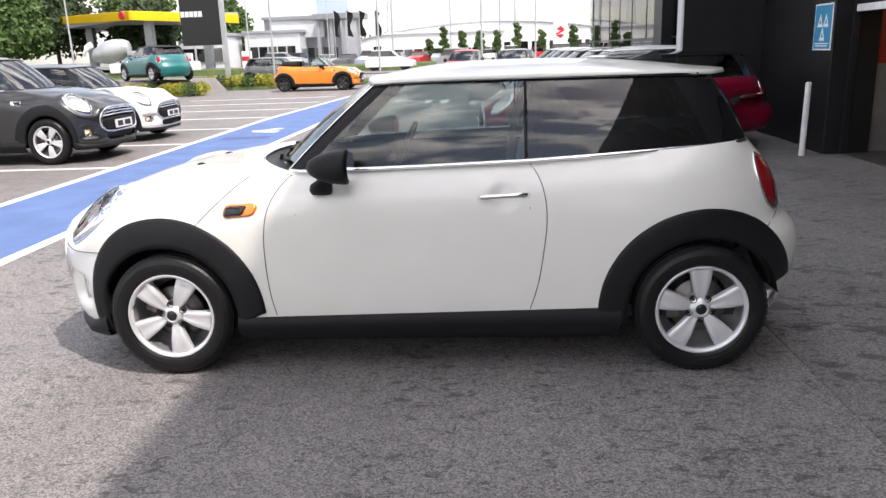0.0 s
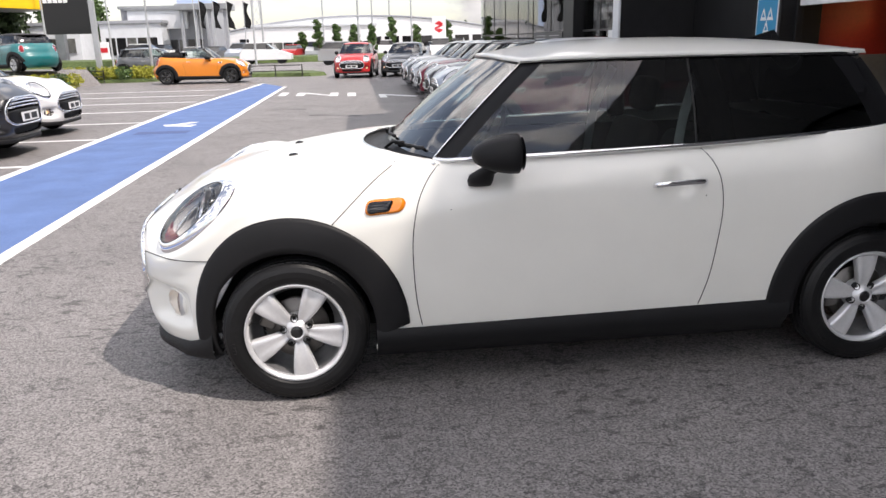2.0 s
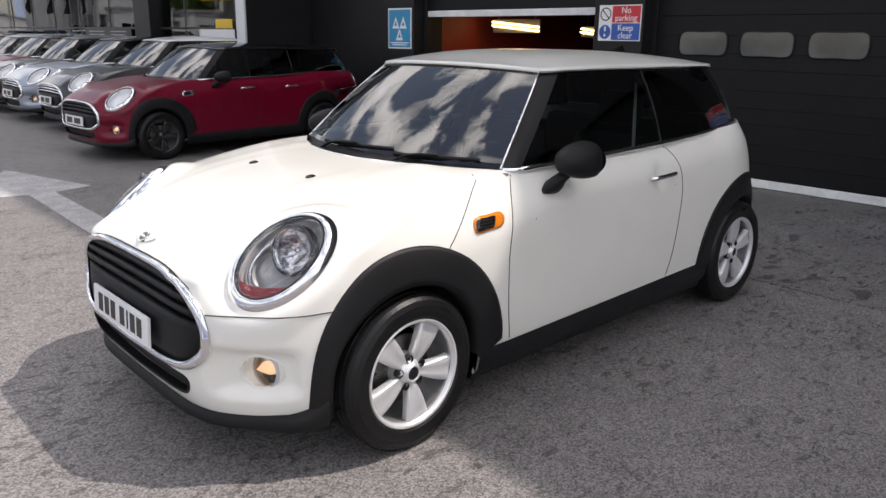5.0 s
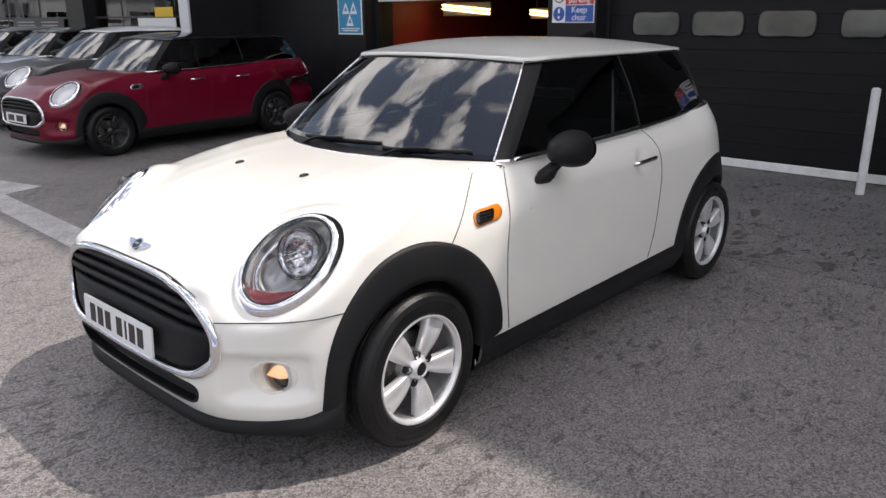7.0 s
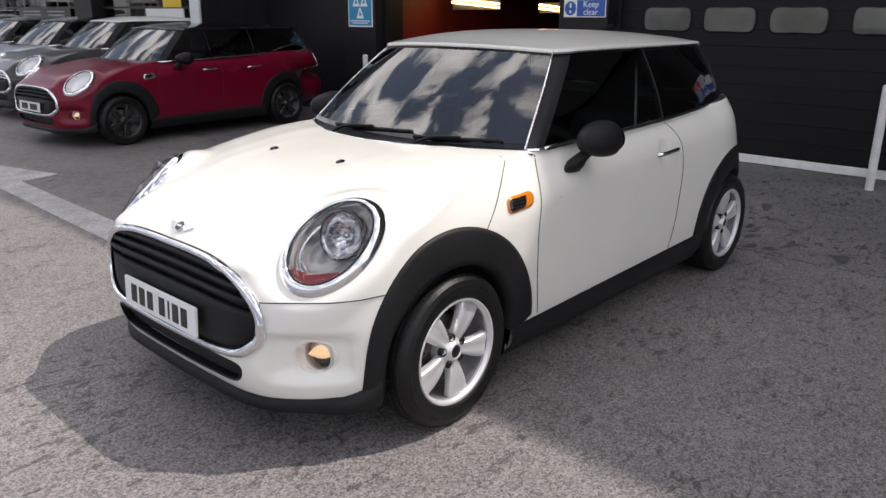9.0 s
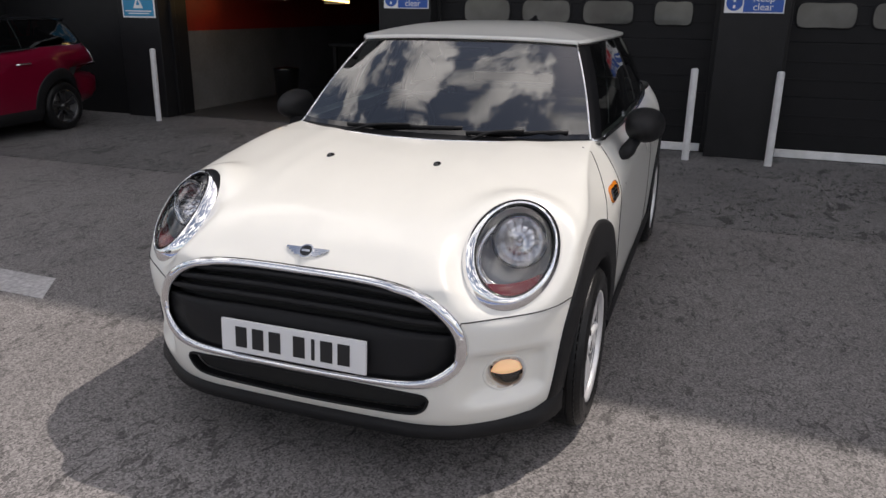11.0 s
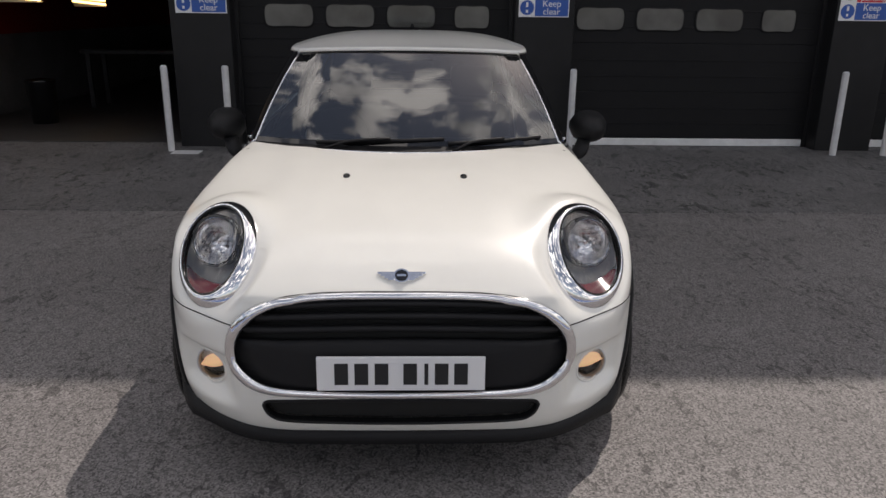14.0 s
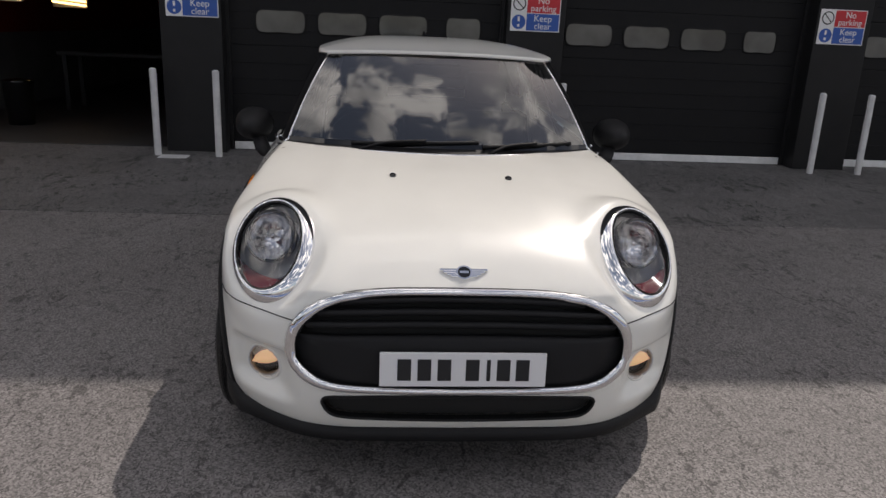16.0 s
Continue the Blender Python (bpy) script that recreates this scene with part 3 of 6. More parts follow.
def split_shell(b, car, paint, classify):
    """Parts of the sheet, by classify(face centre); shading runs on across their joints."""
    groups = {}
    for f in b.faces:
        k = classify(f.calc_center_median())
        if k:
            groups.setdefault(k, []).append(f)
    made = {}
    for k in sorted(groups):
        index, verts, normals, faces = {}, [], [], []
        for f in groups[k]:
            row = []
            for v in f.verts:
                if v not in index:
                    index[v] = len(verts)
                    verts.append(v.co[:])
                    normals.append(v.normal[:])
                row.append(index[v])
            faces.append(row)
        name = k.split(".")[0]
        me = bpy.data.meshes.new(name)
        me.from_pydata(verts, [], faces)
        me.materials.append(paint)
        keep_normals(me, normals)
        ob = new(name, me)
        ob.parent = car
        made[k] = ob
    return made


GLASS_BASE = [[(0.450, 0, 0.973), (0.472, 0.25, 0.972), (0.521, 0.48, 0.969), (0.605, 0.686, 0.968)], [(0.605, 0.686, 0.968), (0.640, 0.710, 0.967), (0.685, 0.726, 0.968)], [(0.685, 0.726, 0.968), (1.15, 0.750, 0.98), (1.703, 0.757, 0.996)], [(1.712, 0.757, 0.996), (2.15, 0.745, 1.017), (2.53, 0.698, 1.036)], [(2.53, 0.698, 1.036), (2.64, 0.665, 1.042), (2.715, 0.60, 1.046)], [(2.715, 0.60, 1.046), (2.77, 0.4, 1.05), (2.79, 0, 1.05)]]
GLASS_TOP = [[(0.945, 0, 1.354), (0.946, 0.2, 1.352), (0.962, 0.39, 1.346), (1.005, 0.532, 1.337)], [(1.005, 0.532, 1.337), (1.045, 0.558, 1.339), (1.09, 0.576, 1.342)], [(1.09, 0.576, 1.342), (1.35, 0.594, 1.347), (1.706, 0.598, 1.348)], [(1.714, 0.598, 1.348), (2.1, 0.588, 1.346), (2.37, 0.566, 1.343)], [(2.37, 0.566, 1.343), (2.47, 0.550, 1.342), (2.545, 0.51, 1.340)], [(2.545, 0.51, 1.340), (2.615, 0.3, 1.340), (2.63, 0, 1.340)]]


def pane(i, side, n, m, bulge=0.014):
    """One piece of the glasshouse between belt and roof."""
    lo, hi = path3(GLASS_BASE[i], n), path3(GLASS_TOP[i], n)
    rows = []
    for k in range(m + 1):
        f = k / m
        row = []
        for a, c in zip(lo, hi):
            p = a.lerp(c, f)
            out2 = Vector((p.x - 1.6, p.y * 1.6, 0.25)).normalized()
            p = p + out2 * bulge * 4 * f * (1 - f)
            row.append(Vector((p.x, p.y * side, p.z)))
        rows.append(row)
    return rows


def glasshouse(car, fine=1.0, open_top=False):
    n, m = max(4, int(16 * fine)), max(4, int(10 * fine))
    # windscreen and rear window run over the middle
    for idx, nm, mat in ((0, "windscreen", SCREEN), (5, "rear_window", PRIVACY)):
        if open_top and idx == 5:
            continue
        rows = [r[::-1][:-1] + l for r, l in zip(pane(idx, 1, n, m, 0.022), pane(idx, -1, n, m, 0.022))] if idx == 0 else [r[:-1] + l[::-1] for r, l in zip(pane(idx, 1, n, m), pane(idx, -1, n, m))]
        b = loft(rows)
        bmesh.ops.recalc_face_normals(b, faces=b.faces)
        o = part(nm, b, mat, car, "tinted glass that mirrors the cloudy sky" if idx == 0 else "", True)
        # black printed border round the glass
        if idx == 0 and fine > 0.8:
            rim = [rows[0], [p + Vector((0.012, 0, 0.02)) for p in rows[0]]]
            part("glass_border", loft([[p + Vector((-0.001, 0, 0.001)) for p in q] for q in rim]), GLOSS_BLACK, car)
    for side in (1, -1):
        for idx, nm, mat in ((1, "a_pillar", PILLAR_BLACK), (2, "door_window", SIDE_GLASS), (3, "quarter_window", PRIVACY), (4, "c_pillar", GLOSS_BLACK)):
            if open_top and idx in (3, 4):
                continue
            b = loft(pane(idx, side, n, m))
            bmesh.ops.recalc_face_normals(b, faces=b.faces)
            part(nm, b, mat, car, "", True)
        if fine > 0.8:
            edge = [r[0] for r in pane(1, side, n, m)]
            part("screen_edge_trim", tube([p + Vector((-0.004, 0.004 * side, 0)) for p in edge], 0.005, 0.004, None, False, 6), CHROME, car, "", True)
        # belt moulding and pillar edges
        if not open_top:
            top = [q for i in (1, 2, 3, 4) for q in path3(GLASS_TOP[i], n)]
            part("window_header", tube([Vector((p.x, p.y * side, p.z + 0.002)) for p in top], 0.016, 0.012, None, False, 6), GLOSS_BLACK, car, "", True)
            lo = path3([GLASS_BASE[2][-1], tuple((Vector(GLASS_BASE[2][-1]) + Vector(GLASS_TOP[2][-1])) / 2 + Vector((0, 0.012, 0.004))), GLASS_TOP[2][-1]], 8)
            part("window_seam", tube([Vector((p.x, (p.y + 0.001) * side, p.z)) for p in lo], 0.006, 0.004, [(0, side, 0)] * 9, False, 6), SEAM, car)
        belt = [q for i in ((1, 2, 3, 4) if not open_top else (1, 2)) for q in path3(GLASS_BASE[i], n)]
        part("belt_trim", tube([Vector((p.x, (p.y + 0.010) * side, p.z - 0.002)) for p in belt], 0.010, 0.007, [(0, side, 0.4)] * len(belt), False, 6), CHROME, car, "thin chrome waistline strip", True)


def roof_lid(car, paint, fine=1.0):
    half = [q for i in range(6) for q in path3(GLASS_TOP[i], max(4, int(14 * fine)))]
    ring = []
    for p in half:
        d = Vector((p.x - 1.6, p.y * 2.2, 0)).normalized()
        q = p + d * 0.016
        if q.x > 2.4:
            q.x += 0.085 * max(0, 1 - (q.y / 0.62) ** 2) * min(1, (q.x - 2.4) / 0.15)
        ring.append(q)
    ring = [Vector((p.x, p.y, p.z)) for p in ring] + [Vector((p.x, -p.y, p.z)) for p in ring[-2:0:-1]]
    mid = curve((0.88, 1.362), (0.98, 1.388), (1.15, 1.414), (1.45, 1.427), (1.85, 1.427), (2.25, 1.413), (2.5, 1.398), (2.75, 1.372))
    rows = [[Vector((p.x * 0.97 + 0.05, p.y * 0.95, p.z + 0.004)) for p in ring], ring]
    for k in range(1, int(12 * fine) + 3):
        r = max(1 - (k / (int(12 * fine) + 2)) ** 1.8, 0.0)
        row = []
        for p in ring:
            x, y = 1.7 + (p.x - 1.7) * r, p.y * r
            edge = p.z + 0.016
            top = mid(1.7 + (p.x - 1.7) * r)
            row.append(Vector((x, y, edge + (top - edge) * (1 - r**3.4) + (0.0 if r < 0.999 else -0.004))))
        rows.append(row)
    b = loft(rows, True)
    bmesh.ops.remove_doubles(b, verts=b.verts, dist=1e-4)
    bmesh.ops.recalc_face_normals(b, faces=b.faces)
    if sum(f.normal.z * f.calc_area() for f in b.faces) < 0:
        bmesh.ops.reverse_faces(b, faces=b.faces)
    part("roof", b, paint, car, "", True)


def seat(car, x, y, name="seat"):
    b = box(x - 0.05, x + 0.50, y - 0.24, y + 0.24, 0.34, 0.50, 0.05)
    back = box(-0.07, 0.07, -0.24, 0.24, 0, 0.60, 0.06)
    back.transform(Matrix.Translation((x + 0.50, y, 0.42)) @ Matrix.Rotation(0.30, 4, "Y"))
    join(b, back)
    part(name, b, SEAT_CLOTH, car, "", True)
    head = box(-0.05, 0.05, -0.13, 0.13, 0, 0.19, 0.045)
    head.transform(Matrix.Translation((x + 0.69, y, 1.035)) @ Matrix.Rotation(0.18, 4, "Y"))
    part("headrest", head, SEAT_CLOTH, car, "", True)


def cabin(car, full_detail=True):
    b = box(0.42, 2.72, -0.74, 0.74, 0.24, 0.30)
    box(2.64, 2.70, -0.60, 0.60, 0.28, 0.98, 0, b)
    for s in (-1, 1):
        box(0.66, 2.60, s * 0.685 - 0.02, s * 0.685 + 0.02, 0.28, 0.94, 0, b)
    part("cabin_floor", b, CABIN, car)
    d = box(0.52, 0.92, -0.64, 0.64, 0.62, 0.945, 0.05)
    part("dashboard", d, DASH, car, "", True)
    part("headliner", box(1.05, 2.5, -0.56, 0.56, 1.335, 1.350), CABIN, car)
    for y in (-0.37, 0.37):
        seat(car, 1.20, y)
    bench = box(2.0, 2.45, -0.56, 0.56, 0.36, 0.52, 0.05)
    box(2.40, 2.54, -0.56, 0.56, 0.45, 1.02, 0.05, bench)
    part("rear_bench", bench, SEAT_CLOTH, car)
    ring = [Vector((1.03 + 0.07 * math.cos(a), 0.37 + 0.18 * math.sin(a), 0.90 + 0.17 * math.cos(a))) for a in (2 * math.pi * k / 28 for k in range(28))]
    st = tube(ring, 0.015, None, None, True, 8)
    box(0.98, 1.03, 0.30, 0.44, 0.86, 0.94, 0.02, st)
    rod((0.9, 0.37, 0.82), (1.02, 0.37, 0.90), 0.03, bm=st)
    part("steering_wheel", st, CABIN, car, "", True)
    if full_detail:
        for s in (-1, 1):
            pts = path3([(1.78, s * 0.54, 1.27), (1.70, s * 0.60, 1.05), (1.66, s * 0.64, 0.72)], 10)
            part("seat_belt", tube(pts, 0.024, 0.003, [(0.2, s, 0)] * 11, False, 6), BELT, car)
            pil = path3([(1.86, s * 0.690, 0.98), (1.83, s * 0.635, 1.17), (1.80, s * 0.545, 1.325)], 6)
            part("b_pillar", tube(pil, 0.055, 0.018, [(0, s, 0.2)] * 7, False, 8), CABIN, car)
        m = box(-0.02, 0.02, -0.12, 0.12, -0.035, 0.035, 0.015)
        m.transform(Matrix.Translation((1.02, 0, 1.28)))
        part("rear_view_mirror", m, GLOSS_BLACK, car)


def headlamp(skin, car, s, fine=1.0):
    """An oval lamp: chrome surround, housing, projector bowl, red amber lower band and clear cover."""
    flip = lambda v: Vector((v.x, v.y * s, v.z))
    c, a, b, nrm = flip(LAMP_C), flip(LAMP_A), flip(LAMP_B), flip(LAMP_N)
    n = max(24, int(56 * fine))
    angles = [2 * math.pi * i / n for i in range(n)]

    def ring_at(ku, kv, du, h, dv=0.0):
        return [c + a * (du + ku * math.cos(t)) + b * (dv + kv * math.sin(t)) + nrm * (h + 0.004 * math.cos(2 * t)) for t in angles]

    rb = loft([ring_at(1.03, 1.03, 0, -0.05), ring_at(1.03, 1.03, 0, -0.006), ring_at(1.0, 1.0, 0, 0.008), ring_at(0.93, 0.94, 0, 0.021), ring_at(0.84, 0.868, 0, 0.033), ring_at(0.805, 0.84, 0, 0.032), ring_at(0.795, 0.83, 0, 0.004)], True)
    bmesh.ops.recalc_face_normals(rb, faces=rb.faces)
    if sum(f.normal.dot(nrm) for f in rb.faces) < 0:
        bmesh.ops.reverse_faces(rb, faces=rb.faces)
    base = part("headlamp", rb, CHROME, car, "oval headlamp with a broad chrome surround", True)
    gasket = loft([ring_at(0.808, 0.843, 0, 0.0325), ring_at(0.778, 0.813, 0, 0.033), ring_at(0.768, 0.803, 0, 0.018)], True)
    part("lamp_gasket", gasket, GLOSS_BLACK, base, "", True)
    hb = loft([ring_at(0.815, 0.85, 0, 0.018), ring_at(0.78, 0.81, 0, -0.012), ring_at(0.64, 0.70, 0, -0.055), ring_at(0.35, 0.4, 0, -0.075)], True)
    hb.faces.new([v for v in hb.verts][-n:])
    bmesh.ops.recalc_face_normals(hb, faces=hb.faces)
    part("lamp_housing", hb, LAMP_GREY if fine > 0.8 else LAMP_BRIGHT, base, "", True)
    if fine > 0.8:
        fwd = (nrm * 0.55 + Vector((-0.8, 0.12 * s, 0.0))).normalized()
        place = Matrix.Translation(c + a * 0.16 + b * 0.25 - nrm * 0.022) @ fwd.to_track_quat("-Y", "Z").to_matrix().to_4x4()
        bowl = lathe([(0.0, 0.014), (0.024, 0.012), (0.045, 0.0), (0.060, -0.022), (0.066, -0.036), (0.070, -0.034)], 40)
        bowl.transform(place @ Matrix.Scale(1.18, 4))
        part("reflector", bowl, SILVER_BOWL, base, "", True)
        for k in range(14):
            t = 2 * math.pi * k / 14
            vane = loft([[(r * math.cos(t), y, r * math.sin(t)), (r * math.cos(t + 0.09), y - 0.004, r * math.sin(t + 0.09))] for r, y in ((0.030, 0.008), (0.046, -0.004), (0.062, -0.022))])
            vane.transform(place)
            part("reflector_facet", vane, SILVER_BOWL, base)
        eye = lathe([(0.0, -0.022), (0.008, -0.020), (0.013, -0.013), (0.015, -0.004), (0.015, 0.012)], 24)
        eye.transform(place)
        part("bulb_shield", eye, CHROME, base, "", True)
        br = lathe([(0.065, -0.034), (0.072, -0.040), (0.077, -0.034), (0.076, -0.005)], 40)
        br.transform(place @ Matrix.Scale(1.16, 4))
        part("bezel", br, GLOSS_BLACK, base, "", True)
        low = [math.pi * (1.10 + 0.80 * i / 20) for i in range(21)]
        am = loft([[c + a * (0.765 * math.cos(t)) + b * 0.80 * math.sin(t) + nrm * 0.014 for t in low], [c + a * (0.02 + 0.76 * math.cos(t)) + b * (-0.37 + 0.16 * math.sin(t) * abs(math.sin(t))) - nrm * 0.006 for t in low]])
        part("turn_lens", am, AMBER_DIM, base, "dull red turn signal band", True)
        sweep = [c + a * (-0.05 + 0.62 * math.cos(t)) + b * (0.02 + 0.60 * math.sin(t)) - nrm * 0.010 for t in (math.radians(110 + 9 * k) for k in range(17))]
        part("light_strip", tube(sweep, 0.011, 0.004, [nrm] * 17, False, 6), SILVER_BOWL, base, "", True)
    if fine <= 0.8:
        return
    lens = loft([ring_at(0.78, 0.815, 0, 0.032), ring_at(0.72, 0.75, 0, 0.038), ring_at(0.55, 0.58, 0, 0.044), ring_at(0.3, 0.32, 0, 0.048), ring_at(0.05, 0.05, 0, 0.050)], True)
    bmesh.ops.recalc_face_normals(lens, faces=lens.faces)
    if sum(f.normal.dot(nrm) for f in lens.faces) < 0:
        bmesh.ops.reverse_faces(lens, faces=lens.faces)
    o = part("lens", lens, CLEAR, base, "", True)
    o.visible_shadow = False


def arch_step(x, z):
    """How far round the front of a front arch a point lies, 0 at the top to 1 at the bumper."""
    t = min(1, max(0, (math.degrees(math.atan2(z - 0.30, x) % (2 * math.pi)) - 105) / 75))
    return t * t * (3 - 2 * t)


def build_car(name, label, paint, roof_paint, rims, fine=1.0, hero=False, open_top=False, plate_mat=None, grille_mat=None, group="", bars=True):
    """A small three-door hatchback: nose towards -x, front axle over its origin."""
    car = thing(name, label, "car", None, group)
    b = shell(fine)
    skin = Skin(b)
    big_grille, intake = rounded(full(GRILLE), 96), rounded(full(INTAKE), 160)
    door = DOOR_F + DOOR_R[::-1]

    def classify(c):
        for ax, r in ((0, 0.395 - 0.040 * arch_step(c.x, c.z)), (AX_R, 0.395)):
            if (c.x - ax) ** 2 + (c.z - 0.30) ** 2 < r * r and abs(c.y) > 0.3:
                return None
        if c.x < -0.45 and c.z < 0.80:
            if inside(big_grille, c.y / 0.97, 0.56 + (c.z - 0.56) / 0.96) or inside(intake, c.y, c.z):
                return None
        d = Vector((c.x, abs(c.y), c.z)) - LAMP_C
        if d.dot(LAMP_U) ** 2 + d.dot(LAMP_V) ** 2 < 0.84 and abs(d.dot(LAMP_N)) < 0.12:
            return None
        if (abs(c.y) - FOG[0]) ** 2 + (c.z - FOG[1]) ** 2 < 0.051**2 and c.x < -0.2:
            return None
        if c.x < -0.25 and c.z < 0.597 + 0.06 * max(0, abs(c.y) - 0.53):
            return "front_bumper"
        if inside(door, c.x, c.z) and abs(c.y) > 0.4:
            return "door." + ("l" if c.y < 0 else "r")
        if c.x < 0.18 + 0.94 * (c.z - 0.742) * 1.15 and c.x < 0.55:
            return "bonnet"
        if c.x > 2.74 and c.z < 0.62:
            return "rear_bumper"
        return "body"

    # the openings' edges follow their outlines
    for v in b.verts:
        if v.co.x < -0.45 and v.co.z < 0.45 and len({inside(intake, *f.calc_center_median().yz) for f in v.link_faces}) == 2:
            q = min(intake, key=lambda p: (p[0] - v.co.y) ** 2 + (p[1] - v.co.z) ** 2)
            v.co = skin.front(*q)[0]
    made = split_shell(b, car, paint, classify)
    if hero:
        tagged(made["bonnet"], "pearl white clamshell bonnet with two washer jets")
    b.free()
    # shut lines
    n = 26
    for s in (-1, 1):
        sd = lambda x, z: skin.side(x, z, s)
        host = made.get("door.l" if s < 0 else "door.r", car)
        w = 0.0020
        for pts in (DOOR_F, DOOR_R):
            line = [(p.x, p.z) for p in path3([(x, 0, z) for x, z in pts], n)]
            part("shut_line", skin.line(line, sd, w, 0.002, 0.0005), SEAM_LINE, host)
        line = [(p.x, p.z) for p in path3([(0.178, 0, 0.742), (0.258, 0, 0.817), (0.36, 0, 0.905), (0.445, 0, 0.962)], 16)]
        part("shut_line", skin.line(line, sd, w, 0.002, 0.0005), SEAM_LINE, made["bonnet"])
        # bumper joint runs from the wheel arch round to the grille
        jy = [skin.front(s * (0.527 + 0.218 * k / 15), 0.597 + 0.011 * k / 15) for k in range(16)] + [skin.side(-0.405 + 0.145 * k / 8, 0.6085 + 0.0045 * k / 8, s) for k in range(9)]
        part("shut_line", tube([p + q * 0.0012 for p, q in jy], w, 0.002, [q for _, q in jy], False, 6), SEAM_LINE, made["front_bumper"])
        if hero:
            line = [(2.80, 0.66), (2.86, 0.70), (2.905, 0.735)]
            part("shut_line", skin.line(line, sd, w, 0.002, 0.0005), SEAM_LINE, made["body"])
        # black arch cladding
        for ax in (0, AX_R):
            rows, rin, rout = [], 0.336, 0.474 if ax == 0 else 0.470
            a0, a1 = (-3, 197) if ax == 0 else (14, 190)
            k2 = max(14, int(44 * fine))
            for j in range(8):
                row = []
                for i in range(k2 + 1):
                    a = math.radians(a0 + (a1 - a0) * i / k2)
                    f = (0, 0, 0.18, 0.4, 0.65, 0.88, 1.0, 1.0)[j]
                    low_in = 0.022 * min(1, max(0, (a0 + (a1 - a0) * i / k2 - 150) / 40)) if ax == 0 else 0
                    wide = rout - (0.082 * arch_step(math.cos(a), 0.30 + math.sin(a)) if ax == 0 else 0)
                    r = rin - low_in + (wide - rin + low_in) * f
                    x, z = ax + r * math.cos(a), 0.302 + r * math.sin(a)
                    h, nn = skin.side(x, z, s)
                    if nn.y * s < 0.12:
                        nn = Vector((nn.x, 0.12 * s, nn.z)).normalized()
                    lift = (-0.06, 0.004, 0.007, 0.010, 0.011, 0.009, 0.005, -0.006)[j]
                    row.append(h + nn * lift if j else Vector((x, h.y - 0.05 * s, z)))
                rows.append(row)
            ab = loft(rows)
            bmesh.ops.recalc_face_normals(ab, faces=ab.faces)
            if sum(f.normal.y * s for f in ab.faces) < 0:
                bmesh.ops.reverse_faces(ab, faces=ab.faces)
            part("arch_cladding", ab, BLACK_PLASTIC, car, "matt black plastic wheel arch trim" if hero else "", True)
            # dark liner behind the wheel
            lin = lathe([(0.362, 0.0), (0.362, 0.32), (0.02, 0.32)], 40)
            lin.transform(Matrix.Translation((ax, 0, 0.30)) @ (Matrix.Rotation(math.pi, 4, "Z") if s > 0 else Matrix()) @ Matrix.Translation((0, -0.78, 0)))
            bmesh.ops.delete(lin, geom=[v for v in lin.verts if v.co.z < 0.31], context="VERTS")
            part("arch_liner", lin, SEAM, car, "", True)
        # sill cladding
        rows = []
        for j in range(6):
            f = j / 5
            row = []
            for i in range(25):
                x = 0.335 + 1.795 * i / 24
                zt = 0.292 + 0.016 * (x - 0.4)
                z = zt - (zt - 0.165) * f
                y = 0.854 - 0.05 * max(0, f - 0.25) ** 1.3 + (0.004 if 0 < j < 4 else -0.01)
                row.append(Vector((x, s * y, z)))
            rows.append(row)
        rows.append([Vector((p.x, p.y - 0.2 * s, p.z)) for p in rows[-1]])
        sb = loft(rows)
        bmesh.ops.recalc_face_normals(sb, faces=sb.faces)
        part("sill_cladding", sb, BLACK_PLASTIC, car, "", True)
        # side scuttle with the repeater
        sc = rounded([(0.312, 0.786), (0.326, 0.824), (0.40, 0.833), (0.462, 0.834), (0.474, 0.815), (0.452, 0.786), (0.38, 0.777), (0.325, 0.774)], 40)
        base = part("side_repeater", skin.patch(sc, sd, 0.006, 0.004, 4, 0.004), AMBER if hero else CHROME, car, "amber repeater lens round a black slotted insert" if hero else "", True)
        bk = rounded([(0.320, 0.787), (0.331, 0.817), (0.385, 0.822), (0.424, 0.822), (0.416, 0.803), (0.404, 0.787), (0.36, 0.782), (0.33, 0.779)], 32)
        insert = part("scuttle_insert", skin.patch(bk, sd, 0.0115, 0.002, 3, 0.004), GLOSS_BLACK, base, "", True)
        if hero:
            for q in range(3):
                zz = 0.790 + 0.011 * q
                part("scuttle_rib", skin.line([(0.331, zz), (0.365, zz + 0.001), (0.402, zz + 0.002)], sd, 0.002, 0.003, 0.0125), BLACK_PLASTIC, insert)
        # door handle in its scoop
        hp = path3([(1.488, 0, 0.845), (1.52, 0, 0.850), (1.60, 0, 0.854), (1.68, 0, 0.856), (1.714, 0, 0.853)], 14)
        hits = [(Vector((p.x, h.y - 0.004 * s, p.z)), q) for p, (h, q) in ((p, sd(p.x, 0.765)) for p in hp)]
        lift = [0.004, 0.016, 0.024] + [0.027] * 9 + [0.024, 0.016, 0.004]
        part("door_handle", tube([h + q * l for (h, q), l in zip(hits, lift)], 0.0115, 0.007, [q for _, q in hits], False, 8), CHROME, host, "slim chrome pull handle", True)
        # mirror
        mb = bmesh.new()
        bmesh.ops.create_uvsphere(mb, u_segments=28, v_segments=18, radius=1)
        for v in mb.verts:
            x, y, z = v.co
            if x > 0.25:
                x = 0.25 + (x - 0.25) * 0.12
            v.co = Vector((0.876 + 0.145 * x, s * (0.884 + 0.086 * math.copysign(abs(y) ** 0.9, y) * (1 + 0.18 * x)), 1.004 + 0.076 * math.copysign(abs(z) ** 0.88, z) * (1 + 0.18 * x)))
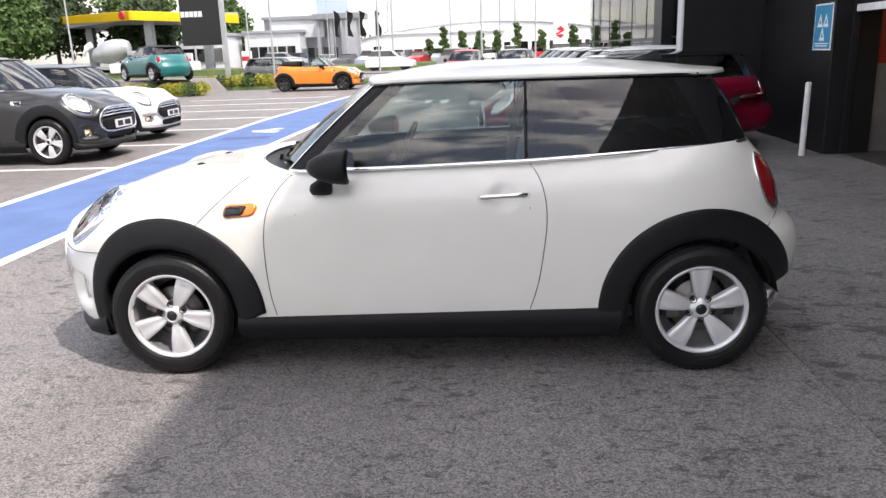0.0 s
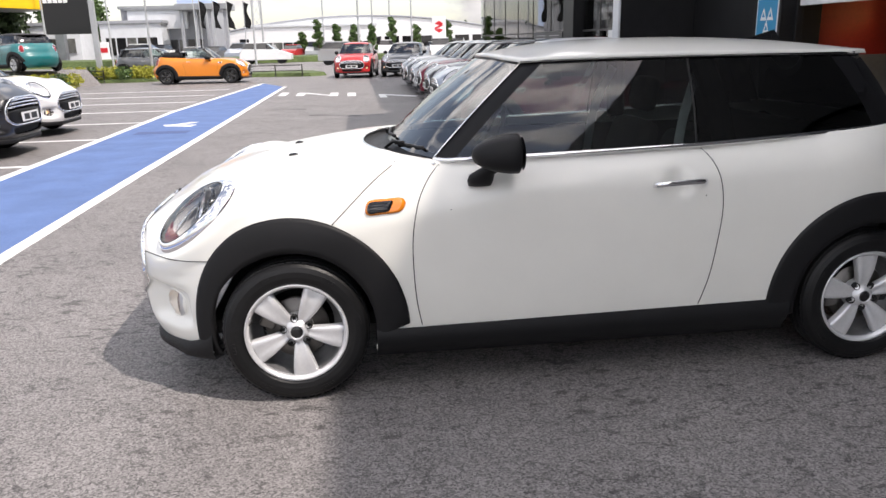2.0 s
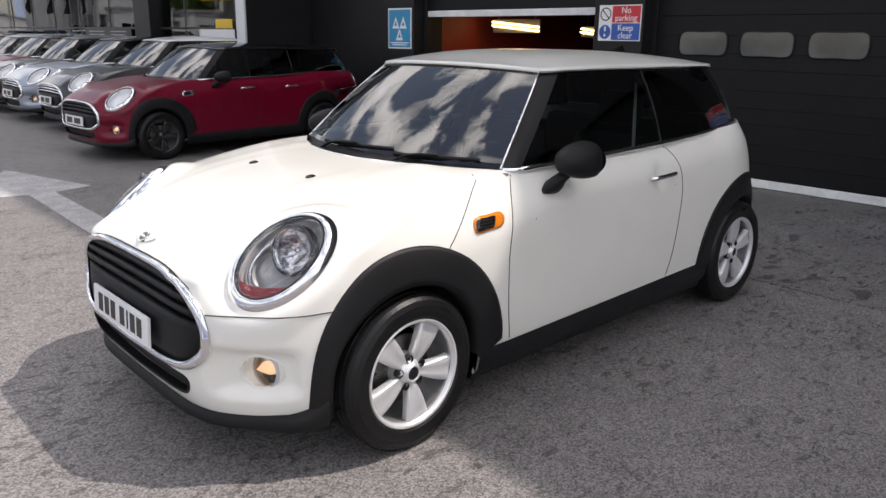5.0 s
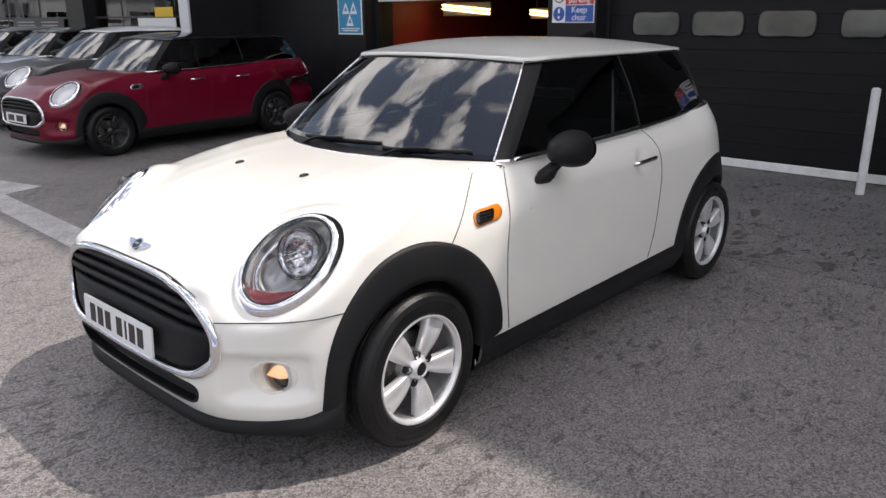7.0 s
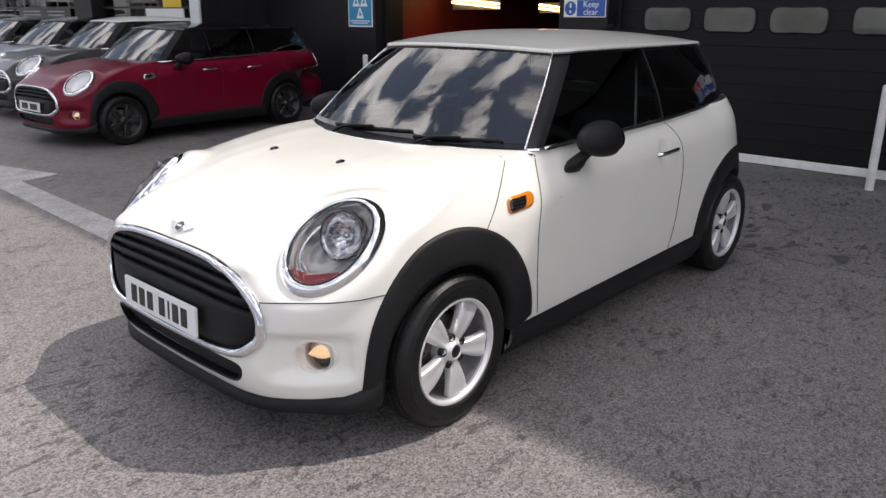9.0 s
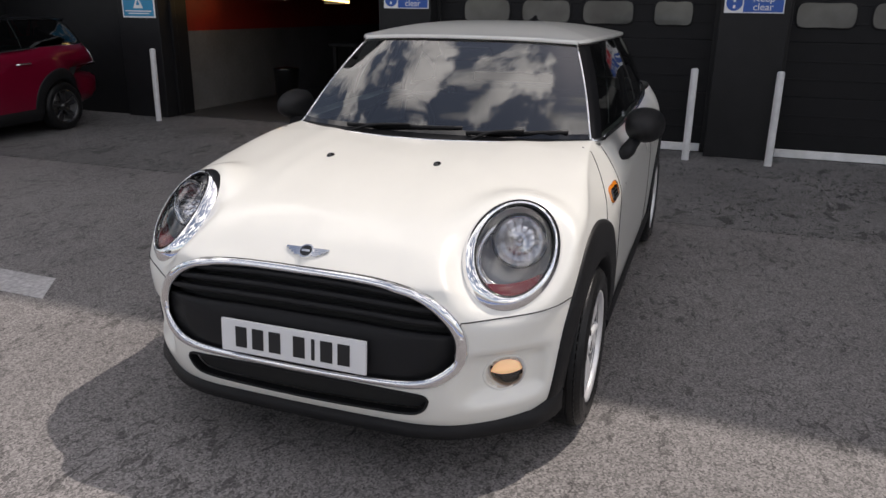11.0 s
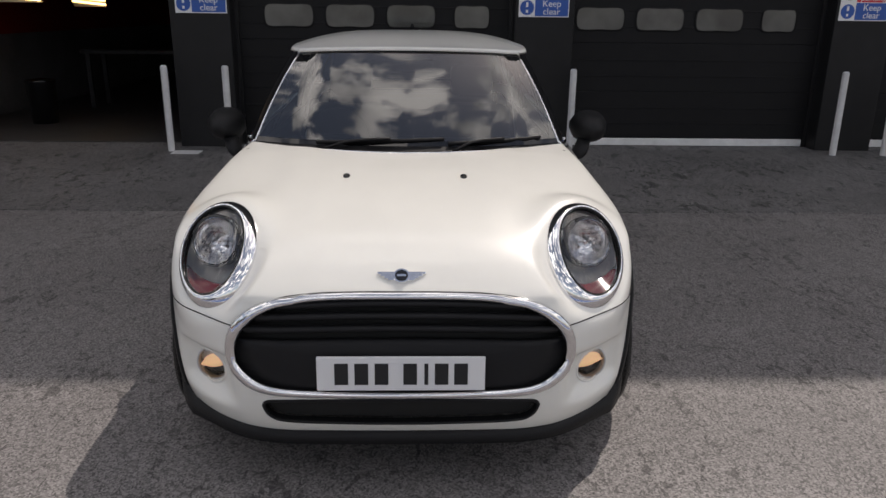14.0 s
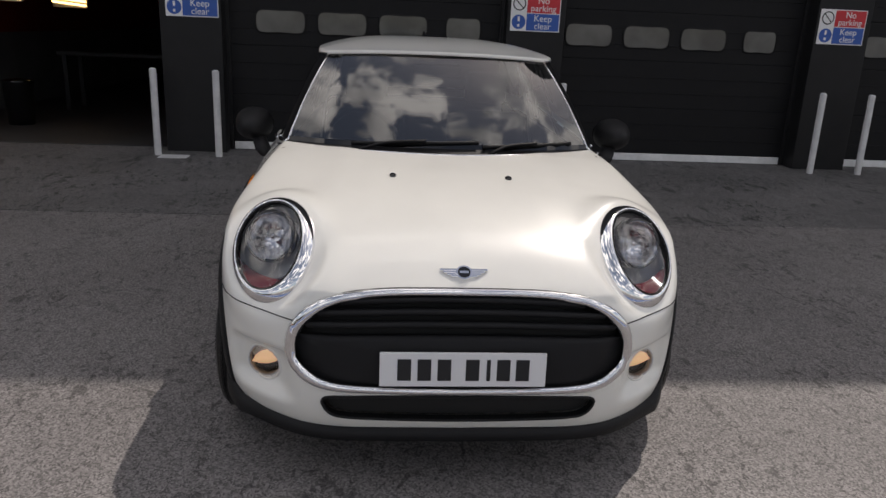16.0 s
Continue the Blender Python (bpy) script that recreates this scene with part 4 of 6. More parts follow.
        bmesh.ops.recalc_face_normals(mb, faces=mb.faces)
        mir = part("door_mirror", mb, BLACK_PLASTIC, car, "rounded matt black mirror on a short foot" if hero else "", True)
        fb = loft([[Vector((cx + rx * math.cos(a), s * (cy + ry * math.sin(a)), cz)) for a in (2 * math.pi * k / 20 for k in range(20))] for cx, cy, cz, rx, ry in ((0.775, 0.790, 0.868, 0.02, 0.02), (0.775, 0.812, 0.871, 0.046, 0.030), (0.775, 0.825, 0.893, 0.053, 0.036), (0.780, 0.834, 0.918, 0.051, 0.036), (0.815, 0.852, 0.946, 0.044, 0.032), (0.865, 0.868, 0.972, 0.05, 0.03))], True)
        bmesh.ops.recalc_face_normals(fb, faces=fb.faces)
        part("mirror_foot", fb, BLACK_PLASTIC, mir, "", True)
        gl = lathe([(0.0, 0.0), (1.0, 0.0)], 24)
        gl.transform(Matrix.Translation((0.9285, s * 0.884, 1.004)) @ Matrix.Rotation(math.pi / 2, 4, "Z") @ Matrix.Diagonal((0.088, 1, 0.066, 1)))
        part("mirror_glass", gl, CHROME, mir, "", True)
        # fog lamp
        ray_f = lambda u, v: skin.front(s * FOG[0] + u, FOG[1] + v)
        disc = [(0.057 * math.cos(a), 0.057 * math.sin(a)) for a in (2 * math.pi * k / 36 for k in range(36))]
        ahead = Vector((-0.97, 0.20 * s, 0.03)).normalized()
        fp = Matrix.Translation((-0.480, s * FOG[0], FOG[1])) @ ahead.to_track_quat("-Y", "Z").to_matrix().to_4x4() @ Matrix.Scale(1.2, 4)
        fb = lathe([(0.043, 0.004), (0.046, -0.003), (0.049, -0.002), (0.050, 0.006), (0.050, 0.04), (0.0, 0.04)], 36)
        fb.transform(fp)
        bmesh.ops.recalc_face_normals(fb, faces=fb.faces)
        fog = part("fog_lamp", fb, LAMP_GREY, car, "round fog lamp with a warm glint", True)
        at_plane = lambda q: Vector((-0.480 - (ahead.y * (q.y - s * FOG[0]) + ahead.z * (q.z - FOG[1])) / ahead.x, q.y, q.z))
        collar = [ray_f(*q)[0] for q in disc]
        part("fog_collar", loft([collar, [q.lerp(at_plane(q), 0.5) for q in collar], [at_plane(q) + Vector((0.004, 0, 0)) for q in collar]], True), paint, fog, "", True)
        part("fog_bezel", skin.line(disc, ray_f, 0.0045, 0.004, 0.0, True), paint, fog, "", True)

        def slab(lo, hi, d):
            bb = loft([[(0.0445 * math.sqrt(max(0, 1 - (v / 0.0455) ** 2)) * q, d + 0.004 * q * q, v) for q in (-1, -0.6, -0.2, 0.2, 0.6, 1)] for v in [lo + (hi - lo) * k / 5 for k in range(6)]])
            bb.transform(fp)
            return bb

        # wedge in the shape of the glint, glowing warm by itself
        glint = loft([[(0.041 * q, 0.002 + 0.012 * f * f, -0.002 + 0.008 * q + (0.026 * f if f > 0 else 0.016 * f) * (1 - q * q) ** 0.6) for q in (k / 7 - 1 for k in range(15))] for f in (-1, -0.6, -0.2, 0.2, 0.6, 1)])
        glint.transform(fp)
        part("lamp_mirror", glint, GLINT_WARM, fog, "warm glint drawn as a faintly glowing wedge", True)
        # the bowl's lighter top and dark base are set by colour
        part("lamp_top", slab(0.0, 0.045, 0.016), LAMP_GREY, fog, "", True)
        part("lamp_base", slab(-0.045, 0.0, 0.016), GLOSS_BLACK, fog, "", True)
        if hero:
            cover = lathe([(0.046, 0.0), (0.036, -0.006), (0.018, -0.010), (0.001, -0.011)], 32)
            cover.transform(fp)
            o = part("lens", cover, CLEAR, fog, "", True)
            o.visible_shadow = False
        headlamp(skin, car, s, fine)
        # tail lamp
        td = Vector((0.75, 0.6 * s, 0.25)).normalized()
        tc = Vector((2.845, 0.66 * s, 0.868))
        tu = (Vector((-0.35, 0, 1)) - td * Vector((-0.35, 0, 1)).dot(td)).normalized()
        ta = td.cross(tu)
        tray = lambda u, v: skin.at(tc + ta * u + tu * v + td * 0.6, -td)
        ov = [(0.080 * math.cos(a), 0.128 * math.copysign(abs(math.sin(a)) ** 0.9, math.sin(a))) for a in (2 * math.pi * k / 32 for k in range(32))]
        tl = part("tail_lamp", skin.patch(ov, tray, 0.010, 0.010, 5, 0.004), RED_LENS, car, "red tail lamp in a chrome ring", True)
        part("chrome_ring", skin.line([(u * 1.06, v * 1.04) for u, v in ov], tray, 0.010, 0.008, 0.004, True), CHROME, tl, "", True)
    # grille
    fr = skin.front
    broad = [0.0135 + 0.0085 * min(1, (abs(y) / 0.5) ** 5) for y, z in big_grille]
    ring = part("grille_surround", skin.line([(y * (1 - w / 0.62), 0.56 + (z - 0.56) * 0.96) for (y, z), w in zip(big_grille, broad)], fr, broad, 0.012, 0.006, True), CHROME, car, "chrome surround of the grille", True)
    back = skin.patch([(y * 0.97, 0.56 + (z - 0.56) * 0.93) for y, z in big_grille], fr, -0.045, 0, 4)
    part("grille_back", back, SEAM, ring, "", True)
    gap = sorted((y * 1.012, 0.56 + (z - 0.56) * 1.03) for y, z in big_grille if z > 0.66)
    part("shut_line", skin.line(gap, fr, 0.0036, 0.003, 0.0015), SEAM_LINE, made["bonnet"])
    low = [(y * 0.965, 0.56 + (z - 0.56) * 0.92) for y, z in big_grille]
    lower = [(y, min(z, 0.555 + 0.012 * (1 - (y / 0.5) ** 2))) for y, z in low]
    part("grille_panel", skin.patch(lower, fr, -0.004, 0.010, 5, 0.03), BLACK_PLASTIC, ring, "", True)
    for zz, hw in ((0.672, 0.385), (0.635, 0.45), (0.596, 0.485)):
        pts = [(hw * (k / 12 - 1), zz + 0.012 * (1 - (k / 12 - 1) ** 2) - 0.006) for k in range(25)]
        hits = [fr(*p) for p in pts]
        part("grille_slat", tube([h + Vector((0.012, 0, 0)) for h, _ in hits], 0.0125, 0.020, [(-1, 0, 0.25)] * 25, False, 8), grille_mat or BLACK_PLASTIC, ring, "", True)
    # lower intake, skirt
    ib = skin.patch([(y * 0.99, z) for y, z in intake], fr, -0.03, 0, 4)
    it = part("lower_intake", ib, SEAM, car, "", True)
    rim_b = loft([[h + q * 0.001 for h, q in (fr(*p) for p in intake)], [h - Vector((-0.035, 0, 0)) for h, q in (fr(*p) for p in intake)]], True)
    bmesh.ops.recalc_face_normals(rim_b, faces=rim_b.faces)
    part("intake_rim", rim_b, BLACK_PLASTIC, it, "", True)
    part("intake_lip", skin.line(intake, fr, 0.0055, 0.004, 0.001, True), BLACK_PLASTIC, it, "", True)
    plan = [skin.front(0.64 * (k / 18 - 1), 0.232) for k in range(37)]
    left = [skin.side(x, 0.275, -1) for x in (-0.33, -0.36, -0.39, -0.42, -0.45)]
    right = [skin.side(x, 0.275, 1) for x in (-0.45, -0.42, -0.39, -0.36, -0.33)]
    rail = left + plan + right
    rows = []
    for dz, grow in ((0.004, -0.006), (0.0, 0.008), (-0.020, 0.014), (-0.044, 0.014), (-0.055, -0.004), (-0.058, -0.08)):
        row = []
        for i, (h, q) in enumerate(rail):
            e = abs(i - (len(rail) - 1) / 2) / ((len(rail) - 1) / 2)
            flat = Vector((q.x, q.y, 0)).normalized()
            top = 0.229 + 0.022 * e**4 + 0.085 * e**16
            row.append(Vector((h.x, h.y, 0)) + flat * grow + Vector((0, 0, top + dz * (top - 0.176) / 0.058)))
        rows.append(row)
    sk = loft(rows)
    bmesh.ops.recalc_face_normals(sk, faces=sk.faces)
    part("front_skirt", sk, BLACK_PLASTIC, car, "matt black lower lip" if hero else "", True)
    # cowl between bonnet and windscreen
    hood_edge = [Vector((0.32 + 0.28 * r * r, 0.733 * r, hood_mid(0.32 + 0.28 * r * r) - 0.018 * abs(r) ** 3 - 0.004)) for r in (k / 12 - 1 for k in range(25))]
    scr = path3(GLASS_BASE[0], 12)
    scr = [Vector((p.x, -p.y, p.z)) for p in scr[::-1]] + scr[1:]
    cw = loft([hood_edge, [a.lerp(c, 0.3) + Vector((0, 0, -0.02)) for a, c in zip(hood_edge, scr)], [a.lerp(c, 0.8) + Vector((0, 0, -0.016)) for a, c in zip(hood_edge, scr)], [p + Vector((0.004, 0, 0.004)) for p in scr]])
    bmesh.ops.recalc_face_normals(cw, faces=cw.faces)
    part("cowl", cw, BLACK_PLASTIC, car, "", True)
    part("bonnet_edge_seal", tube([p + Vector((0.004, 0, 0.004)) for p in hood_edge], 0.006, 0.004, None, False, 6), CHROME if hero else SEAM, car, "", True)
    # underside, closed dark
    part("underbody", box(-0.40, 2.8, -0.50, 0.50, 0.19, 0.25), SEAM, car)
    part("bulkhead", box(0.40, 0.44, -0.70, 0.70, 0.22, 0.94), SEAM, car)
    glasshouse(car, fine, open_top)
    if open_top:
        hump = box(1.95, 2.62, -0.60, 0.60, 0.98, 1.22, 0.09)
        part("folded_soft_top", hump, CLOTH_TOP, car, "black cloth roof folded down", True)
        frame_pts = [q for q in path3(GLASS_TOP[0], 8)]
        frame_pts = [Vector((p.x, -p.y, p.z)) for p in frame_pts[::-1]] + frame_pts[1:]
        part("screen_frame", tube(frame_pts, 0.02, 0.014, None, False, 6), GLOSS_BLACK, car, "", True)
    else:
        roof_lid(car, roof_paint, fine)
    cabin(car, hero)
    # number plates, letters as plain bars
    pl = box(-0.006, 0.006, -0.26, 0.26, -0.0555, 0.0555, 0.003)
    pm = Matrix.Translation((-0.708, 0, 0.472)) @ Matrix.Rotation(0.06, 4, "Y")
    pl.transform(pm)
    npl = part("number_plate", pl, PLATE_WHITE, car)
    for cy, hw in ((-0.185, 0.021), (-0.125, 0.021), (-0.078, 0.006), (-0.028, 0.021), (0.060, 0.021), (0.122, 0.021), (0.184, 0.021)) if hero else ((-0.11, 0.09), (0.12, 0.08)):
        ink = box(-0.0075, -0.005, cy - hw, cy + hw, -0.035, 0.035)
        ink.transform(pm)
        part("plate_bar", ink, INK, npl)
    rp = box(-0.006, 0.006, -0.26, 0.26, -0.0555, 0.0555, 0.003)
    rp.transform(Matrix.Translation((2.998, 0, 0.62)))
    part("number_plate", rp, plate_mat or PLATE_YELLOW, car)
    if hero:
        bx, bn = skin.at((-1.6, 0, 1.382), (1, 0, -0.63))
        tx = Vector((0, 1, 0))
        ty = bn.cross(tx).normalized()
        local = Matrix.Translation(bx) @ Matrix((tx, ty, bn)).transposed().to_4x4()
        if ty.z < 0:
            local = local @ Matrix.Rotation(math.pi, 4, "Z")
        dsk = bmesh.new()
        bmesh.ops.create_cone(dsk, cap_ends=True, segments=32, radius1=0.0275, radius2=0.0255, depth=0.012)
        dsk.transform(local @ Matrix.Translation((0, 0, 0.004)))
        badge = part("bonnet_badge", dsk, CHROME, car, "winged chrome bonnet badge")
        for sgn in (-1, 1):
            wing = bmesh.new()
            for zz, ln in ((0.012, 0.076), (0.004, 0.066), (-0.004, 0.054), (-0.011, 0.042)):
                join(wing, box(min(sgn * 0.02, sgn * ln), max(sgn * 0.02, sgn * ln), zz - 0.0042, zz + 0.0042, 0.0, 0.006, 0.001))
            wing.transform(local)
            part("badge_wing", wing, CHROME, badge)
        dsk = bmesh.new()
        bmesh.ops.create_cone(dsk, cap_ends=True, segments=32, radius1=0.0205, radius2=0.020, depth=0.003)
        dsk.transform(local @ Matrix.Translation((0, 0, 0.0096)))
        part("badge_disc", dsk, GLOSS_BLACK, badge)
        dsk = box(-0.014, 0.014, -0.004, 0.004, 0.010, 0.0118)
        dsk.transform(local)
        part("badge_bar", dsk, CHROME, badge)
        for sgn in (-1, 1):
            jx, jn = skin.at((0.0, sgn * 0.222, 2), (0, 0, -1))
            jb = bmesh.new()
            bmesh.ops.create_uvsphere(jb, u_segments=14, v_segments=8, radius=1)
            jb.transform(Matrix.Translation(jx) @ Matrix.Diagonal((0.024, 0.014, 0.010, 1)))
            part("washer_jet", jb, GLOSS_BLACK, car, "", True)
        # wipers
        for y0, y1 in ((0.40, -0.16), (-0.18, -0.60)):
            pts = []
            for k in range(13):
                y = y0 + (y1 - y0) * k / 12
                lo = min(scr, key=lambda p: abs(p.y - y))
                pts.append(Vector((lo.x + 0.012 + 0.012 * k / 12 - 0.012, y, lo.z + 0.030 - 0.018 * (1 - k / 12))))
            wp = tube(pts, 0.008, 0.009, None, False, 6)
            arm = [Vector((pts[0].x - 0.035, y0 - 0.02, pts[0].z - 0.028)), pts[3] + Vector((-0.02, 0, 0.004)), pts[7] + Vector((-0.012, 0, 0.012))]
            tube(path3(arm, 8), 0.009, 0.007, None, False, 6, wp)
            part("wiper", wp, BLACK_PLASTIC, car, "", True)
        fin = bmesh.new()
        for v in ((2.28, -0.022, 1.408), (2.28, 0.022, 1.408), (2.46, 0.024, 1.398), (2.46, -0.024, 1.398), (2.43, -0.006, 1.452), (2.43, 0.006, 1.452)):
            fin.verts.new(v)
        bmesh.ops.convex_hull(fin, input=fin.verts)
        part("aerial_fin", fin, GLOSS_BLACK, car)
    add_wheels(car, rims)
    return car


SILVER_WHEEL = wheel_set(ALLOY, 1.0)
hero_car = build_car("hatchback_car", "pearl white three-door hatchback with black arch trim on the tarmac", PEARL, PEARL, SILVER_WHEEL, 1.0, hero=True)

# ---- workshop building ----
WALL_X, DOOR_X, PITCH = 5.87, 6.11, 3.6
PILLARS = [6.22, 2.37, -1.43, -5.04] + [-5.04 - PITCH * i for i in range(1, 5)]
TOP = 11.6
RED_WALL = shader("red_wall", (0.30, 0.015, 0.012), 0.5, vary=0.1, stain=0.15)
# hall greys are set darker to carry the shade of the deep interior
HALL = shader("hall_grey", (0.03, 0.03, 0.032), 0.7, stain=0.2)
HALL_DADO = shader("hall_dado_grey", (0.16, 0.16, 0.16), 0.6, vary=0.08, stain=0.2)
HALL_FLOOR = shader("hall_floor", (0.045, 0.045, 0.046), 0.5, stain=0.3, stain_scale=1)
SIGN_WHITE = shader("sign_white", (0.78, 0.78, 0.78), 0.35, stain=0.03)
SIGN_RED = shader("sign_red", (0.55, 0.02, 0.03), 0.35, stain=0.05)
SIGN_BLUE = shader("sign_blue", (0.02, 0.09, 0.38), 0.35, stain=0.05)
SIGN_TEAL = shader("sign_teal_blue", (0.02, 0.25, 0.46), 0.35, stain=0.05)
SIGN_BLACK = shader("sign_black", (0.01, 0.01, 0.01), 0.35)
DOOR_PANE = shader("door_pane", (0.105, 0.108, 0.100), 0.14, vary=0.1, scale=3, stain=0.55, stain_scale=0.9, coat=0.6)
BRUSHED = shader("grey_steel", (0.32, 0.33, 0.34), 0.4, 0.6, stain=0.1)


def glow(name, color, strength):
    m = bpy.data.materials.new(name)
    m.use_nodes = True
    b = m.node_tree.nodes["Principled BSDF"]
    b.inputs["Emission Color"].default_value, b.inputs["Emission Strength"].default_value = (*color, 1), strength
    return m


TUBE_GLOW = glow("warm_tube_light", (1.0, 0.62, 0.22), 6.0)

tagged(part("wall_upper", box(WALL_X + 0.05, WALL_X + 14, -24, 7.25, 3.4, TOP, 0.02), CLAD), "black clad upper wall of the workshop", "wall", kind="structure")
tagged(part("wall_side_upper", box(WALL_X + 0.1, WALL_X + 14, 7.26, 8.67, 3.4, 10.0, 0.02), CLAD), "black clad upper wall beside the showroom", "wall", kind="structure")
tagged(part("wall_side", box(WALL_X + 0.1, WALL_X + 14, 6.56, 8.67, 0, 3.395, 0.01), CLAD), "black clad wall between workshop and showroom", "wall", kind="structure")
for i, y in enumerate(PILLARS):
    tagged(part("pillar", box(WALL_X, WALL_X + 0.58, y - 0.33, y + 0.33, 0, 3.39, 0.01), CLAD), "black clad pillar between workshop doors", "pillar", kind="structure")
# hall behind the doors
tagged(part("wall_fin", box(4.70, WALL_X + 0.3, 8.68, 8.90, 0, 8.0, 0.01), CLAD), "black clad fin wall beside the showroom", "wall", kind="structure")
tagged(part("trim_fin", box(4.66, 4.698, 8.65, 8.93, 0, 8.0, 0.006), LIGHTPANEL), "pale metal end cap of the fin wall", "trim", kind="structure")
tagged(part("floor", box(WALL_X + 0.25, 19, -24, 6.0, -0.05, 0.012), HALL_FLOOR), "workshop floor, its grey darkened for the hall's shade", "floor", kind="structure")
tagged(part("wall_back", box(18.9, 19.1, -24, 6.5, 0, 3.4), HALL), "workshop back wall, coloured dark for the hall's shade", "wall", kind="structure")
# out of view, added to stop daylight entering the hall's open end
tagged(part("wall_far_end", box(WALL_X + 0.1, 18.9, -24.2, -24, 0, 3.4), HALL), "unseen dark wall added to keep daylight out of the workshop", "wall", kind="structure")
tagged(part("wall_end", box(WALL_X + 0.58, 18.9, 6.05, 6.5, 0, 1.13), HALL_DADO), "grey painted lower half of the workshop end wall", "wall", kind="structure")
tagged(part("wall_end_upper", box(WALL_X + 0.58, 18.9, 6.05, 6.5, 1.131, 3.39), RED_WALL), "red painted upper half of the workshop end wall", "wall", kind="structure")


def shutter(y0, y1, lift, shift=0.0):
    """A sectional door: ribbed panels, a row of rounded panes and a pale bottom seal."""
    e = thing("sectional_door", "closed black sectional door with small rounded panes" if not lift else "raised black sectional door with a pale bottom rail", "door", pose(DOOR_X, (y0 + y1) / 2, lift), "workshop doors")
    h = (y1 - y0) / 2
    for k in range(6):
        z0 = 0.10 + 0.55 * k
        if z0 + lift > 3.3:
            break
        part("door_panel", box(0, 0.045, -h, h, z0, min(z0 + 0.5495, 3.38 - lift), 0.006), SHUTTER, e)
        for q in (0.18, 0.36):
            part("panel_rib", box(-0.006, 0.002, -h + 0.02, h - 0.02, z0 + q - 0.008, z0 + q + 0.008, 0.003), SHUTTER, e)
    part("bottom_rail", box(-0.012, 0.05, -h + 0.04, h - 0.04, 0.012, 0.098, 0.008), WHITE_TRIM, e, "white bottom rail")
    if not lift:
        n = 4
        for k in range(n):
            cy = 1.035 + shift - 0.69 * k
            pts = rounded([(cy + (0.265 if k < 3 else 0.19) * a, 1.465 + 0.115 * b) for a, b in ((-1, -0.6), (-0.85, -1), (0, -1), (0.85, -1), (1, -0.6), (1, 0.6), (0.85, 1), (0, 1), (-0.85, 1), (-1, 0.6))], 40)
            b = loft([[(-0.010, p[0] + 0, p[1]) for p in [(cy + (y - cy) * 1.06, 1.465 + (z - 1.465) * 1.12) for y, z in pts]], [(-0.014, y, z) for y, z in pts], [(-0.004, y, z) for y, z in pts]], True)
            bmesh.ops.recalc_face_normals(b, faces=b.faces)
            fr2 = part("pane_frame", b, SHUTTER, e)
            b = bmesh.new()
            b.faces.new([b.verts.new((-0.008, y, z)) for y, z in pts])
            bmesh.ops.recalc_face_normals(b, faces=b.faces)
            part("pane", b, DOOR_PANE, fr2, "cloudy plastic pane")
    for s in (-1, 1):
        part("guide_rail", box(-0.03, 0.06, s * h - 0.03, s * h + 0.03, 0.012 - lift, 3.38 - lift, 0.005), CLAD, e)
    return e


for i in range(7):
    shutter(PILLARS[i + 1] + 0.34, PILLARS[i] - 0.34, 1.76 if i == 0 else 0, (0, -0.07, 0.09, 0.05, 0, 0, 0)[i])
for i, y in enumerate((5.805, 2.721, 2.065, -0.931, -1.735, -4.775, -5.37, -8.3, -9.0, -11.9, -12.55)):
    b = rod((5.575, y, 0), (5.575, y, 0.925), 0.037, n=20)
    rod((5.575, y, 0.925), (5.575, y, 0.94), 0.037, 0.022, 20, b)
    if i % 3 == 0:
        b.transform(Matrix.Translation((5.575, y, 0)) @ Matrix.Rotation(0.012, 4, "Y") @ Matrix.Translation((-5.575, -y, 0)))
    p = tagged(part("bollard", b, GALV, smooth=False), "white painted steel post on the tarmac", "bollard", group="posts before the workshop pillars")
for y, w, d in ((2.53, 0.15, 0.10),):
    tagged(part("drain_cover", box(5.49 - d, 5.49 + d, y - w, y + w, 0.004, 0.012, 0.002), GALV), "pale drain cover set in the tarmac", "drain cover")


def words(text, size, at, mat, parent, extrude=0.001):
    c = bpy.data.curves.new("lettering", "FONT")
    c.body, c.size, c.extrude, c.align_x, c.align_y = text, size, extrude, "CENTER", "CENTER"
    o = bpy.data.objects.new("lettering", c)
    me = bpy.data.meshes.new_from_object(o)
    bpy.data.objects.remove(o)
    me.materials.append(mat)
    t = new("lettering", me)
    t.parent = parent
    t.matrix_basis = at
    return t


def ring_flat(cy, cz, r, w, x, n=32):
    b = loft([[(x, cy + q * math.cos(a), cz + q * math.sin(a)) for a in (2 * math.pi * k / n for k in range(n))] for q in (r, r - w)], True)
    return b


FACE = Matrix(((0, 0, -1, 0), (-1, 0, 0, 0), (0, 1, 0, 0), (0, 0, 0, 1)))


